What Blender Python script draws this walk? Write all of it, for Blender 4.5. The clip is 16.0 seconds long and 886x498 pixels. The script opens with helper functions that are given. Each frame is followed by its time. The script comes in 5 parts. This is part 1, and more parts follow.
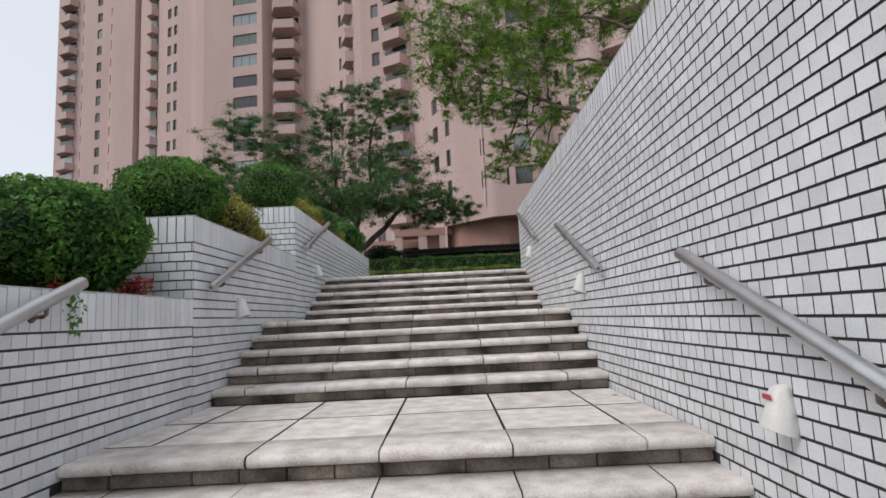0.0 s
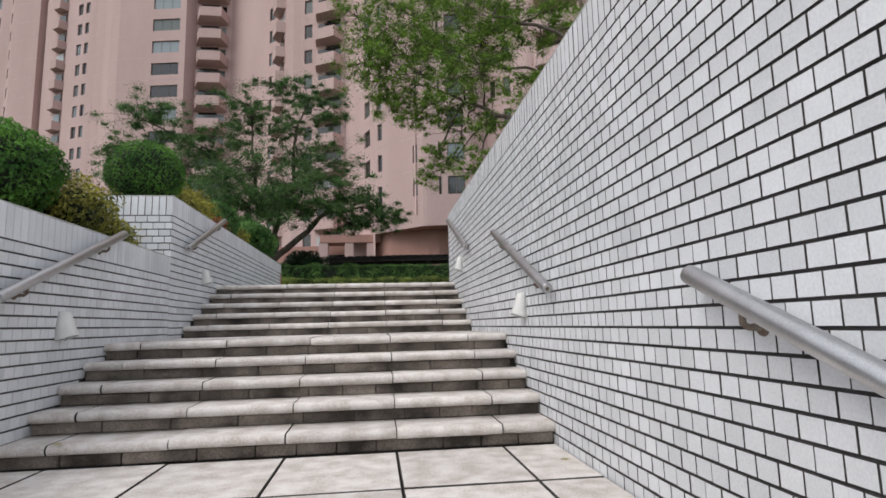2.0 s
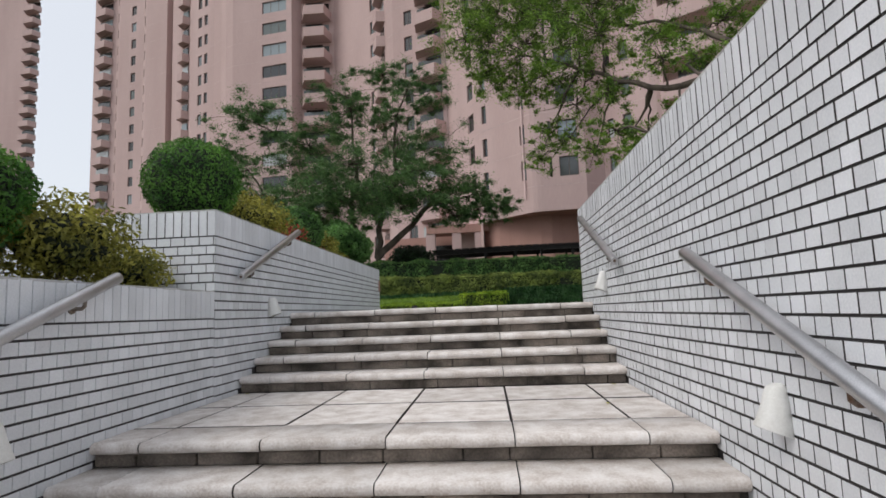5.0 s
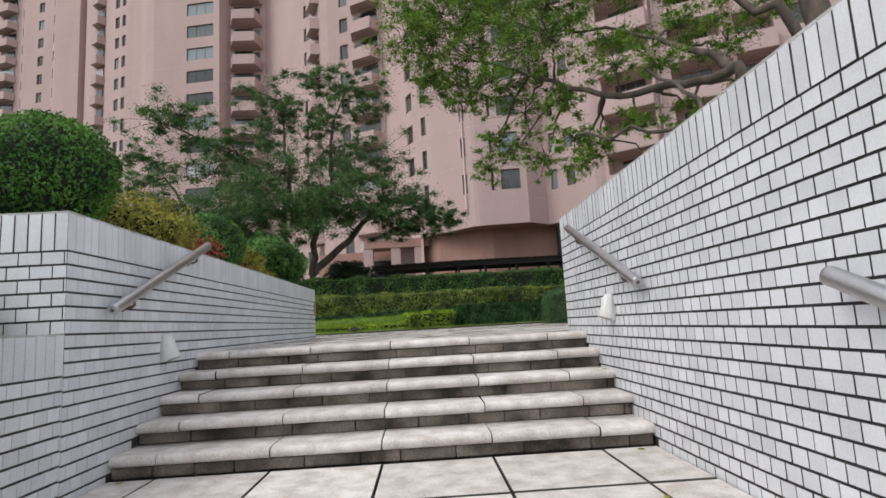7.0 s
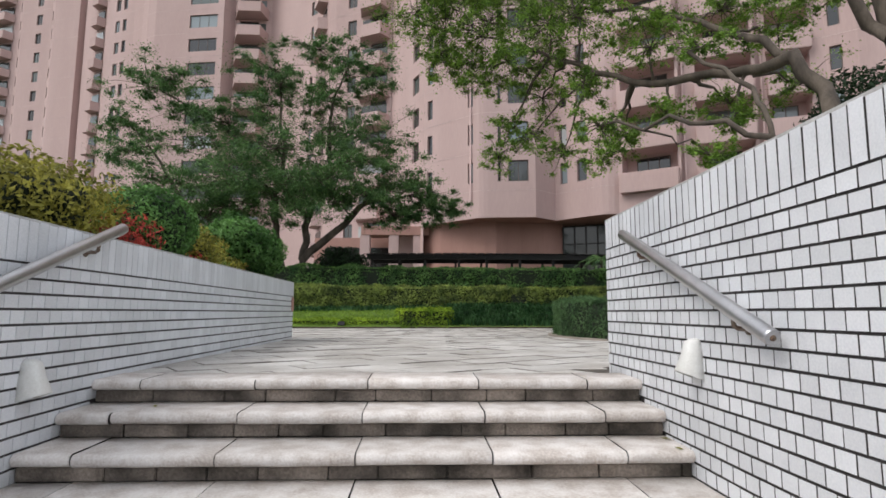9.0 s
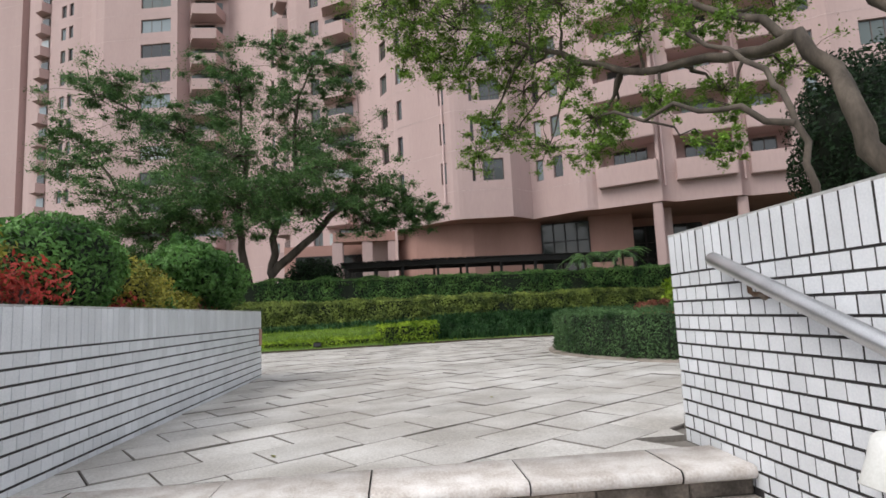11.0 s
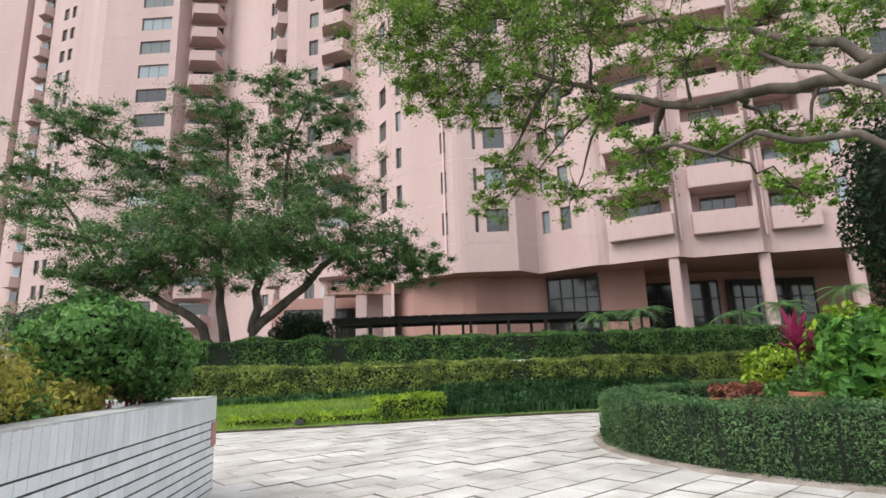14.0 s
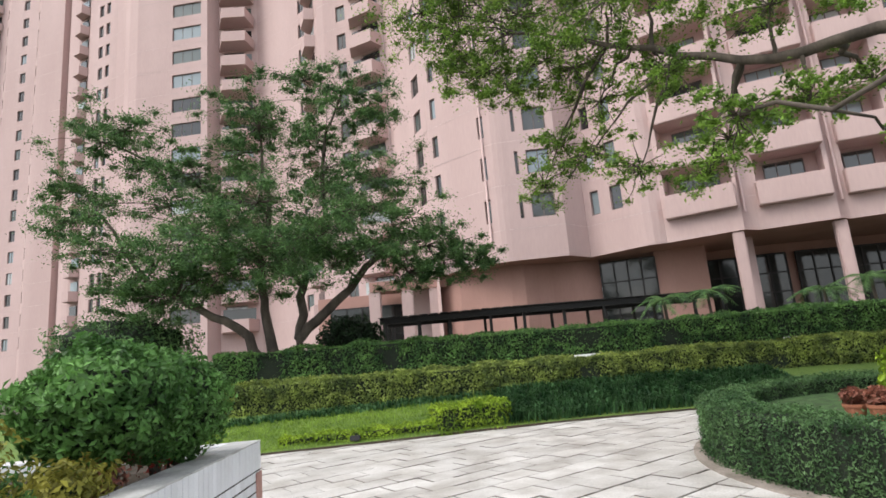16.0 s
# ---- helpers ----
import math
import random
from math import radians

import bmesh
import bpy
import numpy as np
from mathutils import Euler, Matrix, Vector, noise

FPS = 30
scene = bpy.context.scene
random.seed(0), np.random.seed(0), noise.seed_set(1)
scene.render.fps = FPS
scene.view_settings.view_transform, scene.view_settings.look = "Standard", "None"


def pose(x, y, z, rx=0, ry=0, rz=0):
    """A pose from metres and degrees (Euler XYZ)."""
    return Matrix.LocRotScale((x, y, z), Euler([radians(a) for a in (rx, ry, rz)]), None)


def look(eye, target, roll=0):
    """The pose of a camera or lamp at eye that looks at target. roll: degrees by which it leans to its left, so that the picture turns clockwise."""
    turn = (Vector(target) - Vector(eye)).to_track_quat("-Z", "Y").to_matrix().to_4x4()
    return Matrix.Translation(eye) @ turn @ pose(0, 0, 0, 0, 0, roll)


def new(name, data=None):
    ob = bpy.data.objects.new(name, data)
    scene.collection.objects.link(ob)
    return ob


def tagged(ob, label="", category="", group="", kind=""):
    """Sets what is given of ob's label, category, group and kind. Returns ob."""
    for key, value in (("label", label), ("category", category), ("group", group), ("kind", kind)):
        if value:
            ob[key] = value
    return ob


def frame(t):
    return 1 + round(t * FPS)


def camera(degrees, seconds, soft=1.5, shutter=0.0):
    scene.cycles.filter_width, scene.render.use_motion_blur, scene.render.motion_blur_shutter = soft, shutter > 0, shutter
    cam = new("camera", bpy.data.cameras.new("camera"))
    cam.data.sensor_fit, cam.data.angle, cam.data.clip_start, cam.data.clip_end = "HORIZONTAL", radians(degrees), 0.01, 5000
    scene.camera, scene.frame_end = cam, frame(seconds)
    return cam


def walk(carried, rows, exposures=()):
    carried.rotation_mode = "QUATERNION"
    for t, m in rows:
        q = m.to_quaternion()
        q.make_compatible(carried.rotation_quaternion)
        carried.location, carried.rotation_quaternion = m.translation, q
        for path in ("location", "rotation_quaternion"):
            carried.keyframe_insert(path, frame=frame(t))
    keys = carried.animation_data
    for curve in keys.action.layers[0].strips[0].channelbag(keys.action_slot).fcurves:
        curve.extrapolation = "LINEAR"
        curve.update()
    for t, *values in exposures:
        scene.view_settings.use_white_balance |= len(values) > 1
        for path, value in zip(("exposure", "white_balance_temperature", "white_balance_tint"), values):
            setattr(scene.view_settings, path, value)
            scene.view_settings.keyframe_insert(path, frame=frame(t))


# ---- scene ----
cam = camera(77.5, 16.0, soft=1.65)
PATH = [
    (0, (-0.252, -2.779, 0.802), (-0.262, -0.794, 1.046), -2.8),
    (0.5, (-0.233, -2.5, 0.896), (-0.32, -0.531, 1.236), -2.5),
    (1, (-0.227, -2.168, 0.968), (-0.084, -0.186, 1.19), -0.5),
    (1.5, (-0.135, -1.807, 0.955), (0.117, 0.167, 1.162), 0.2),
    (2, (-0.049, -1.378, 0.955), (0.194, 0.588, 1.225), -1.4),
    (2.5, (0.093, -0.938, 1.005), (0.291, 1.035, 1.268), -2.7),
    (3, (0.186, -0.285, 1.157), (0.165, 1.698, 1.413), -0.4),
    (3.5, (0.121, 0.046, 1.274), (0.171, 2.029, 1.529), -1.7),
    (4, (0.074, 0.354, 1.431), (0.027, 2.339, 1.67), -2.3),
    (4.2, (0.062, 0.441, 1.512), (-0.1, 2.422, 1.736), -2.1),
    (6.3, (-0.287, 1.933, 1.769), (-0.226, 3.919, 1.995), -2.8),
    (6.5, (-0.323, 2.071, 1.85), (-0.2, 4.057, 2.05), -3.4),
    (7, (-0.375, 2.486, 1.856), (-0.29, 4.466, 2.125), -3.2),
    (7.5, (-0.356, 2.97, 1.883), (-0.282, 4.957, 2.106), -3.6),
    (8, (-0.399, 3.463, 2.002), (-0.172, 5.441, 2.189), -1.2),
    (8.5, (-0.358, 3.8, 2.116), (-0.155, 5.782, 2.288), 0.9),
    (9, (-0.362, 4.131, 2.198), (-0.274, 6.116, 2.427), 0.3),
    (9.5, (-0.415, 4.434, 2.333), (-0.186, 6.404, 2.59), -0.9),
    (9.7, (-0.445, 4.533, 2.398), (-0.304, 6.513, 2.637), -0.6),
    (11.8, (-0.649, 6.13, 2.646), (-0.418, 8.104, 2.87), -4.0),
    (12, (-0.67, 6.308, 2.667), (-0.331, 8.254, 2.983), -1.8),
    (12.5, (-0.686, 6.745, 2.733), (-0.259, 8.665, 3.096), -4.5),
    (13, (-0.607, 7.298, 2.8), (-0.392, 9.224, 3.293), -0.4),
    (13.5, (-0.699, 7.551, 2.907), (-0.442, 9.453, 3.467), -1.1),
    (14, (-0.766, 7.798, 3.011), (-0.549, 9.742, 3.427), -1.9),
    (14.5, (-0.78, 8.059, 3.13), (-0.584, 10.012, 3.517), -1.7),
    (15, (-0.81, 8.346, 3.242), (-0.624, 10.299, 3.628), -1.9),
    (15.5, (-0.933, 8.575, 3.332), (-0.701, 10.537, 3.637), -2.1),
    (16, (-0.956, 8.943, 3.423), (-0.884, 10.905, 3.805), -4.8),
]
EXPOSURES = [(0, -0.14), (2, -0.04), (3, 0.0), (3.5, -0.18), (4, -0.2), (7, 0.05), (9.5, 0.12), (12, 0.36), (13.5, 0.7), (16, 0.62)]
walk(cam, [(t, look(eye, target, roll)) for t, eye, target, roll in PATH], EXPOSURES)

# ---- world, sun ----
world = bpy.data.worlds.new("overcast_sky")
scene.world = world
world.use_nodes = True
wn, wl = world.node_tree.nodes, world.node_tree.links
wn.clear()
sky = wn.new("ShaderNodeTexSky")
sky.sky_type = "NISHITA"
sky.sun_disc = False
sky.sun_elevation, sky.sun_rotation = radians(51), radians(241)
sky.air_density, sky.dust_density = 1.0, 3.0
bg_sky, bg_cloud = wn.new("ShaderNodeBackground"), wn.new("ShaderNodeBackground")
add, out = wn.new("ShaderNodeAddShader"), wn.new("ShaderNodeOutputWorld")
bg_sky.inputs["Strength"].default_value = 0.05
bg_cloud.inputs["Color"].default_value = (0.95, 0.97, 1.0, 1)
bg_cloud.inputs["Strength"].default_value = 0.78
wl.new(sky.outputs[0], bg_sky.inputs["Color"])
wl.new(bg_sky.outputs[0], add.inputs[0])
wl.new(bg_cloud.outputs[0], add.inputs[1])
wl.new(add.outputs[0], out.inputs[0])
sun_data = bpy.data.lights.new("sun", "SUN")
sun_data.energy, sun_data.angle, sun_data.color = 1.45, radians(30), (1.0, 0.98, 0.95)
sun = new("sun", sun_data)
sun.matrix_world = look((-33, -8, 46), (0, 10, 0))


# ---- materials ----
def material(name, color, rough=0.6, metal=0.0, color2=None, scale=4.0, fine=60.0, bump=0.15, vary=0.0, island=False, stretch=(1, 1, 1), coat=0.0, spec=0.5, grainy=0.35):
    """A surface with two scales of variation: broad stains between color and color2, and fine grain."""
    m = bpy.data.materials.new(name)
    m.use_nodes = True
    n, l = m.node_tree.nodes, m.node_tree.links
    b = n["Principled BSDF"]
    b.inputs["Roughness"].default_value, b.inputs["Metallic"].default_value = rough, metal
    b.inputs["Coat Weight"].default_value = coat
    b.inputs["Specular IOR Level"].default_value = spec
    color2 = color2 or tuple(c * 0.75 for c in color)
    tc, mp = n.new("ShaderNodeTexCoord"), n.new("ShaderNodeMapping")
    mp.inputs["Scale"].default_value = stretch
    geo = n.new("ShaderNodeNewGeometry")
    l.new(geo.outputs["Position"], mp.inputs["Vector"])
    broad, grain = n.new("ShaderNodeTexNoise"), n.new("ShaderNodeTexNoise")
    broad.inputs["Scale"].default_value, broad.inputs["Detail"].default_value = scale, 6
    grain.inputs["Scale"].default_value, grain.inputs["Detail"].default_value = fine, 3
    l.new(mp.outputs[0], broad.inputs["Vector"])
    l.new(mp.outputs[0], grain.inputs["Vector"])
    ramp = n.new("ShaderNodeValToRGB")
    ramp.color_ramp.elements[0].position, ramp.color_ramp.elements[1].position = 0.35, 0.65
    ramp.color_ramp.elements[0].color, ramp.color_ramp.elements[1].color = (*color2, 1), (*color, 1)
    l.new(broad.outputs["Fac"], ramp.inputs[0])
    last = ramp.outputs[0]
    g = n.new("ShaderNodeMix")
    g.data_type, g.blend_type = "RGBA", "OVERLAY"
    g.inputs["Factor"].default_value = grainy
    l.new(last, g.inputs["A"])
    l.new(grain.outputs["Fac"], g.inputs["B"])
    last = g.outputs["Result"]
    if vary:
        h = n.new("ShaderNodeHueSaturation")
        mr = n.new("ShaderNodeMapRange")
        mr.inputs["To Min"].default_value, mr.inputs["To Max"].default_value = 1 - vary, 1 + vary
        if island:
            l.new(geo.outputs["Random Per Island"], mr.inputs["Value"])
        else:
            oi = n.new("ShaderNodeObjectInfo")
            l.new(oi.outputs["Random"], mr.inputs["Value"])
        l.new(mr.outputs[0], h.inputs["Value"])
        l.new(last, h.inputs["Color"])
        last = h.outputs[0]
    l.new(last, b.inputs["Base Color"])
    if bump:
        bp = n.new("ShaderNodeBump")
        bp.inputs["Strength"].default_value, bp.inputs["Distance"].default_value = bump, 0.01
        l.new(grain.outputs["Fac"], bp.inputs["Height"])
        l.new(bp.outputs[0], b.inputs["Normal"])
    return m


def leaf_material(name, dark, light, rough=0.5):
    m = material(name, light, rough, color2=dark, scale=2.5, fine=25, bump=0.0, vary=0.45, island=True, spec=0.3)
    b = m.node_tree.nodes["Principled BSDF"]
    n, l = m.node_tree.nodes, m.node_tree.links
    glow, both = n.new("ShaderNodeBsdfTranslucent"), n.new("ShaderNodeMixShader")
    both.inputs["Fac"].default_value = 0.35
    l.new(b.inputs["Base Color"].links[0].from_socket, glow.inputs["Color"])
    l.new(b.outputs[0], both.inputs[1])
    l.new(glow.outputs[0], both.inputs[2])
    l.new(both.outputs[0], n["Material Output"].inputs["Surface"])
    return m


M_TILE = material("glazed_wall_tile", (0.70, 0.715, 0.745), 0.3, color2=(0.61, 0.625, 0.65), scale=2.2, fine=90, bump=0.08, vary=0.085)
M_TILES = material("glazed_wall_tile_field", (0.70, 0.715, 0.745), 0.3, color2=(0.61, 0.625, 0.65), scale=2.2, fine=90, bump=0.08, vary=0.085, island=True)
M_COPING = material("grey_cement_coping", (0.50, 0.50, 0.49), 0.85, color2=(0.33, 0.33, 0.32), scale=4, fine=60, bump=0.3)
M_GROUT = material("dark_grout", (0.055, 0.05, 0.05), 0.9, scale=3, fine=120)
M_GRANITE = material("worn_granite", (0.745, 0.705, 0.675), 0.8, color2=(0.53, 0.475, 0.435), scale=6.0, fine=70, bump=0.6, vary=0.12, grainy=0.5)
M_EDGE = material("weathered_kerb_stone", (0.36, 0.31, 0.27), 0.85, color2=(0.2, 0.17, 0.14), scale=3, fine=80, bump=0.5, grainy=0.5)
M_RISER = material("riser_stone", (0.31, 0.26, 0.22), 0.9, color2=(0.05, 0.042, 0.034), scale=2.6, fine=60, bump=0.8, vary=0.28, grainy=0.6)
M_MORTAR = material("dirty_mortar", (0.05, 0.045, 0.04), 0.95, scale=3, fine=80, bump=0.3)
M_JOINT = material("sandy_joint", (0.27, 0.25, 0.225), 0.95, color2=(0.12, 0.105, 0.09), scale=2, fine=60, bump=0.3)
M_PAVE = material("plaza_slab", (0.57, 0.55, 0.525), 0.75, color2=(0.38, 0.355, 0.325), scale=1.6, fine=60, bump=0.5, vary=0.1, grainy=0.5)
M_PAVES = material("plaza_slab_field", (0.57, 0.55, 0.525), 0.75, color2=(0.38, 0.355, 0.325), scale=1.6, fine=60, bump=0.5, vary=0.1, grainy=0.5, island=True)
M_STUCCO = material("pink_stucco", (0.55, 0.405, 0.385), 0.85, color2=(0.485, 0.35, 0.33), scale=0.25, fine=9, bump=0.03, stretch=(1, 1, 0.2), grainy=0.08)
# Darker copy of the stucco: shade below soffit and porch put into colour.
M_STUCCO_SHADE = material("pink_stucco_shade", (0.43, 0.25, 0.21), 0.85, color2=(0.37, 0.21, 0.175), scale=0.5, fine=12, bump=0.03, stretch=(1, 1, 0.3), grainy=0.08)
M_BAND = material("pale_stucco_joint", (0.60, 0.46, 0.44), 0.85, scale=0.5, fine=10, bump=0)
M_GLASS = material("window_glass", (0.10, 0.13, 0.14), 0.05, bump=0.0, spec=0.9)


def curtained(m):
    """Panes differ from one to the next: most show a dark room, some a pale curtain or blind."""
    n, l = m.node_tree.nodes, m.node_tree.links
    oi, cr = n.new("ShaderNodeObjectInfo"), n.new("ShaderNodeValToRGB")
    cr.color_ramp.interpolation = "CONSTANT"
    stops = ((0.0, (0.015, 0.018, 0.02)), (0.35, (0.045, 0.05, 0.05)), (0.6, (0.10, 0.125, 0.12)), (0.78, (0.24, 0.29, 0.31)), (0.92, (0.45, 0.48, 0.48)))
    while len(cr.color_ramp.elements) < len(stops):
        cr.color_ramp.elements.new(0.5)
    for e, (p, c) in zip(cr.color_ramp.elements, stops):
        e.position, e.color = p, (*c, 1)
    l.new(oi.outputs["Random"], cr.inputs[0])
    l.new(cr.outputs[0], n["Principled BSDF"].inputs["Base Color"])


curtained(M_GLASS)
# Opaque dark panes: the dimness of the rooms behind is put into the colour.
M_SHADE_GLASS = material("dark_lobby_glass", (0.02, 0.024, 0.025), 0.06, color2=(0.035, 0.035, 0.032), scale=0.8, fine=3, bump=0.0, spec=0.6)
M_COVER = material("low_ground_cover", (0.06, 0.13, 0.035), 0.9, color2=(0.025, 0.05, 0.015), scale=6, fine=40, bump=0.8, grainy=0.7)
M_FRAME = material("brown_window_frame", (0.13, 0.10, 0.09), 0.5, scale=2, fine=20, bump=0)
M_STEEL = material("brushed_steel", (0.62, 0.62, 0.63), 0.34, 1.0, color2=(0.5, 0.5, 0.51), scale=4, fine=200, bump=0.05)
M_BRACKET = material("rusty_bracket", (0.25, 0.22, 0.19), 0.6, 0.6, color2=(0.14, 0.08, 0.05), scale=20, fine=100)
M_WHITE = material("white_enamel", (0.78, 0.78, 0.76), 0.4, color2=(0.70, 0.70, 0.67), scale=6, fine=80, bump=0.03)
M_RED = material("red_sticker", (0.6, 0.05, 0.10), 0.5, scale=20, fine=80, bump=0)
M_PINKTILE = material("pink_tile", (0.45, 0.24, 0.20), 0.6, scale=6, fine=60, bump=0.1)
M_SOIL = material("planter_soil", (0.07, 0.05, 0.035), 0.95, color2=(0.04, 0.03, 0.02), scale=5, fine=50, bump=0.6)
M_EARTH = material("earth", (0.10, 0.09, 0.06), 0.95, color2=(0.06, 0.07, 0.04), scale=0.4, fine=8, bump=0.5)
M_TURF = material("turf", (0.13, 0.20, 0.035), 0.9, color2=(0.09, 0.15, 0.03), scale=1.2, fine=60, bump=0.5)
M_BARK = material("bark", (0.115, 0.092, 0.072), 0.9, color2=(0.045, 0.035, 0.027), scale=3, fine=25, bump=0.6, stretch=(1, 1, 0.35))
M_BLACK = material("black_metal", (0.02, 0.018, 0.018), 0.5, 0.3, scale=3, fine=40, bump=0.05)
M_TERRA = material("terracotta", (0.42, 0.16, 0.09), 0.8, color2=(0.32, 0.12, 0.07), scale=8, fine=80, bump=0.1)
M_DARK = material("shaded_interior", (0.05, 0.045, 0.045), 0.8, scale=1, fine=10, bump=0)
L_BALL = leaf_material("clipped_shrub_leaf", (0.035, 0.11, 0.02), (0.15, 0.33, 0.055))
L_BUSH = leaf_material("bush_leaf", (0.04, 0.11, 0.025), (0.14, 0.29, 0.075))
L_YELLOW = leaf_material("yellow_leaf", (0.11, 0.12, 0.024), (0.40, 0.37, 0.07))
L_LIME = leaf_material("lime_leaf", (0.14, 0.24, 0.018), (0.36, 0.50, 0.045))
L_HEDGE = leaf_material("hedge_leaf", (0.045, 0.115, 0.035), (0.18, 0.34, 0.09))
L_RING = leaf_material("ring_hedge_leaf", (0.035, 0.085, 0.03), (0.13, 0.235, 0.09))
L_STRAP = leaf_material("strap_leaf", (0.025, 0.075, 0.028), (0.085, 0.19, 0.07))
L_HEDGE2 = leaf_material("olive_hedge_leaf", (0.085, 0.125, 0.035), (0.34, 0.42, 0.10))
L_TREE = leaf_material("tree_leaf", (0.042, 0.105, 0.038), (0.16, 0.285, 0.095))
L_TREE2 = leaf_material("bright_tree_leaf", (0.075, 0.15, 0.026), (0.26, 0.42, 0.07))
L_DARK = leaf_material("dark_leaf", (0.012, 0.03, 0.012), (0.035, 0.07, 0.03))
L_RED = leaf_material("red_flower", (0.30, 0.04, 0.03), (0.55, 0.09, 0.07))
L_COPPER = leaf_material("copper_leaf", (0.16, 0.06, 0.045), (0.32, 0.13, 0.09))
L_MAGENTA = leaf_material("magenta_leaf", (0.176, 0.016, 0.056), (0.336, 0.04, 0.112))
L_GRASS = leaf_material("grass_blade", (0.135, 0.23, 0.027), (0.27, 0.405, 0.054))
# Near-black colour stands in for the shade deep inside shrubs and hedges.
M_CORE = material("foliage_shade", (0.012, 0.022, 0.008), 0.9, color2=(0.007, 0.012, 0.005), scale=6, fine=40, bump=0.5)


# ---- mesh helpers ----
def fast_mesh(name, verts, faces, mats, indices=None, smooth=False):
    """A mesh from vertex rows and faces that all have the same number of corners, or lists of mixed ones."""
    me = bpy.data.meshes.new(name)
    if isinstance(faces, np.ndarray):
        k, nf = faces.shape[1], len(faces)
        me.vertices.add(len(verts))
        me.vertices.foreach_set("co", np.asarray(verts, dtype=np.float32).ravel())
        me.loops.add(nf * k)
        me.loops.foreach_set("vertex_index", faces.astype(np.int32).ravel())
        me.polygons.add(nf)
        me.polygons.foreach_set("loop_start", np.arange(0, nf * k, k, dtype=np.int32))
        me.update(calc_edges=True)
    else:
        me.from_pydata([tuple(v) for v in verts], [], [tuple(f) for f in faces])
    for m in (mats if isinstance(mats, (list, tuple)) else [mats]):
        me.materials.append(m)
    if indices is not None:
        me.polygons.foreach_set("material_index", np.asarray(indices, dtype=np.int32))
    if smooth:
        me.polygons.foreach_set("use_smooth", np.ones(len(me.polygons), dtype=bool))
    me.validate()
    me.update()
    return me


def put(name, me, parent=None, m=None, label="", category="", group="", kind=""):
    ob = new(name, me)
    if parent:
        ob.parent = parent
    if m is not None:
        ob.matrix_local = m
    return tagged(ob, label, category, group, kind)


class Buf:
    """Collects faces of one mesh."""

    def __init__(self):
        self.v, self.f, self.i = [], [], []

    def quad(self, *p, mat=0):
        k = len(self.v)
        self.v.extend(tuple(q) for q in p)
        self.f.append(tuple(range(k, k + len(p))))
        self.i.append(mat)

    def box(self, x0, y0, z0, x1, y1, z1, mat=0, m=None):
        c = [Vector((x, y, z)) for z in (z0, z1) for y in (y0, y1) for x in (x0, x1)]
        if m is not None:
            c = [m @ p for p in c]
        k = len(self.v)
        self.v.extend(tuple(q) for q in c)
        for f in ((0, 2, 3, 1), (4, 5, 7, 6), (0, 1, 5, 4), (2, 6, 7, 3), (0, 4, 6, 2), (1, 3, 7, 5)):
            self.f.append(tuple(k + j for j in f))
            self.i.append(mat)

    def tube(self, pts, radii, sides=8, mat=0, cap=True):
        pts = [Vector(p) for p in pts]
        k = len(self.v)
        ref = Vector((0.3, 0.2, 1)).normalized()
        for j, p in enumerate(pts):
            d = (pts[min(j + 1, len(pts) - 1)] - pts[max(j - 1, 0)]).normalized()
            a = d.cross(ref)
            if a.length < 0.1:
                a = d.cross(Vector((1, 0, 0)))
            a.normalize()
            b = d.cross(a)
            for s in range(sides):
                w = 2 * math.pi * s / sides
                self.v.append(tuple(p + radii[j] * (math.cos(w) * a + math.sin(w) * b)))
        for j in range(len(pts) - 1):
            for s in range(sides):
                t = (s + 1) % sides
                self.f.append((k + j * sides + s, k + j * sides + t, k + (j + 1) * sides + t, k + (j + 1) * sides + s))
                self.i.append(mat)
        if cap:
            self.f.append(tuple(k + s for s in range(sides)))
            self.f.append(tuple(k + (len(pts) - 1) * sides + s for s in reversed(range(sides))))
            self.i.extend((mat, mat))

    def mesh(self, name, mats, smooth=False):
        return fast_mesh(name, self.v, self.f, mats, self.i, smooth)


def bevel_box(name, sx, sy, sz, mat, r=0.01):
    """A box from the origin's middle with softened edges."""
    bm = bmesh.new()
    bmesh.ops.create_cube(bm, size=1)
    bmesh.ops.scale(bm, vec=(sx, sy, sz), verts=bm.verts)
    bmesh.ops.bevel(bm, geom=bm.edges[:], offset=r, segments=2, affect="EDGES")
    me = bpy.data.meshes.new(name)
    bm.to_mesh(me)
    bm.free()
    me.materials.append(mat)
    return me


# ---- foliage ----
def leaf_cloud(points, normals, size, rng, spread=0.7, slim=0.45):
    """Folded leaf blades at points, lying roughly across the normals."""
    n = len(points)
    nn = normals + rng.normal(0, spread, (n, 3))
    nn /= np.linalg.norm(nn, axis=1, keepdims=True) + 1e-9
    a = np.cross(nn, rng.normal(0, 1, (n, 3)))
    a /= np.linalg.norm(a, axis=1, keepdims=True) + 1e-9
    b = np.cross(nn, a)
    s = (size * rng.uniform(0.6, 1.3, n))[:, None]
    base, tip = points - a * s * 0.5, points + a * s * 0.5 - nn * s * 0.12
    l, r = points + b * s * slim * 0.5 + nn * s * 0.08, points - b * s * slim * 0.5 + nn * s * 0.08
    v = np.stack([base, l, tip, r], 1).reshape(-1, 3)
    k = np.arange(n)[:, None] * 4
    f = np.concatenate([k + np.array([[0, 1, 2]]), k + np.array([[0, 2, 3]])], 1).reshape(-1, 3)
    return v, f


def sphere_points(n, rng):
    p = rng.normal(0, 1, (n, 3))
    return p / np.linalg.norm(p, axis=1, keepdims=True)


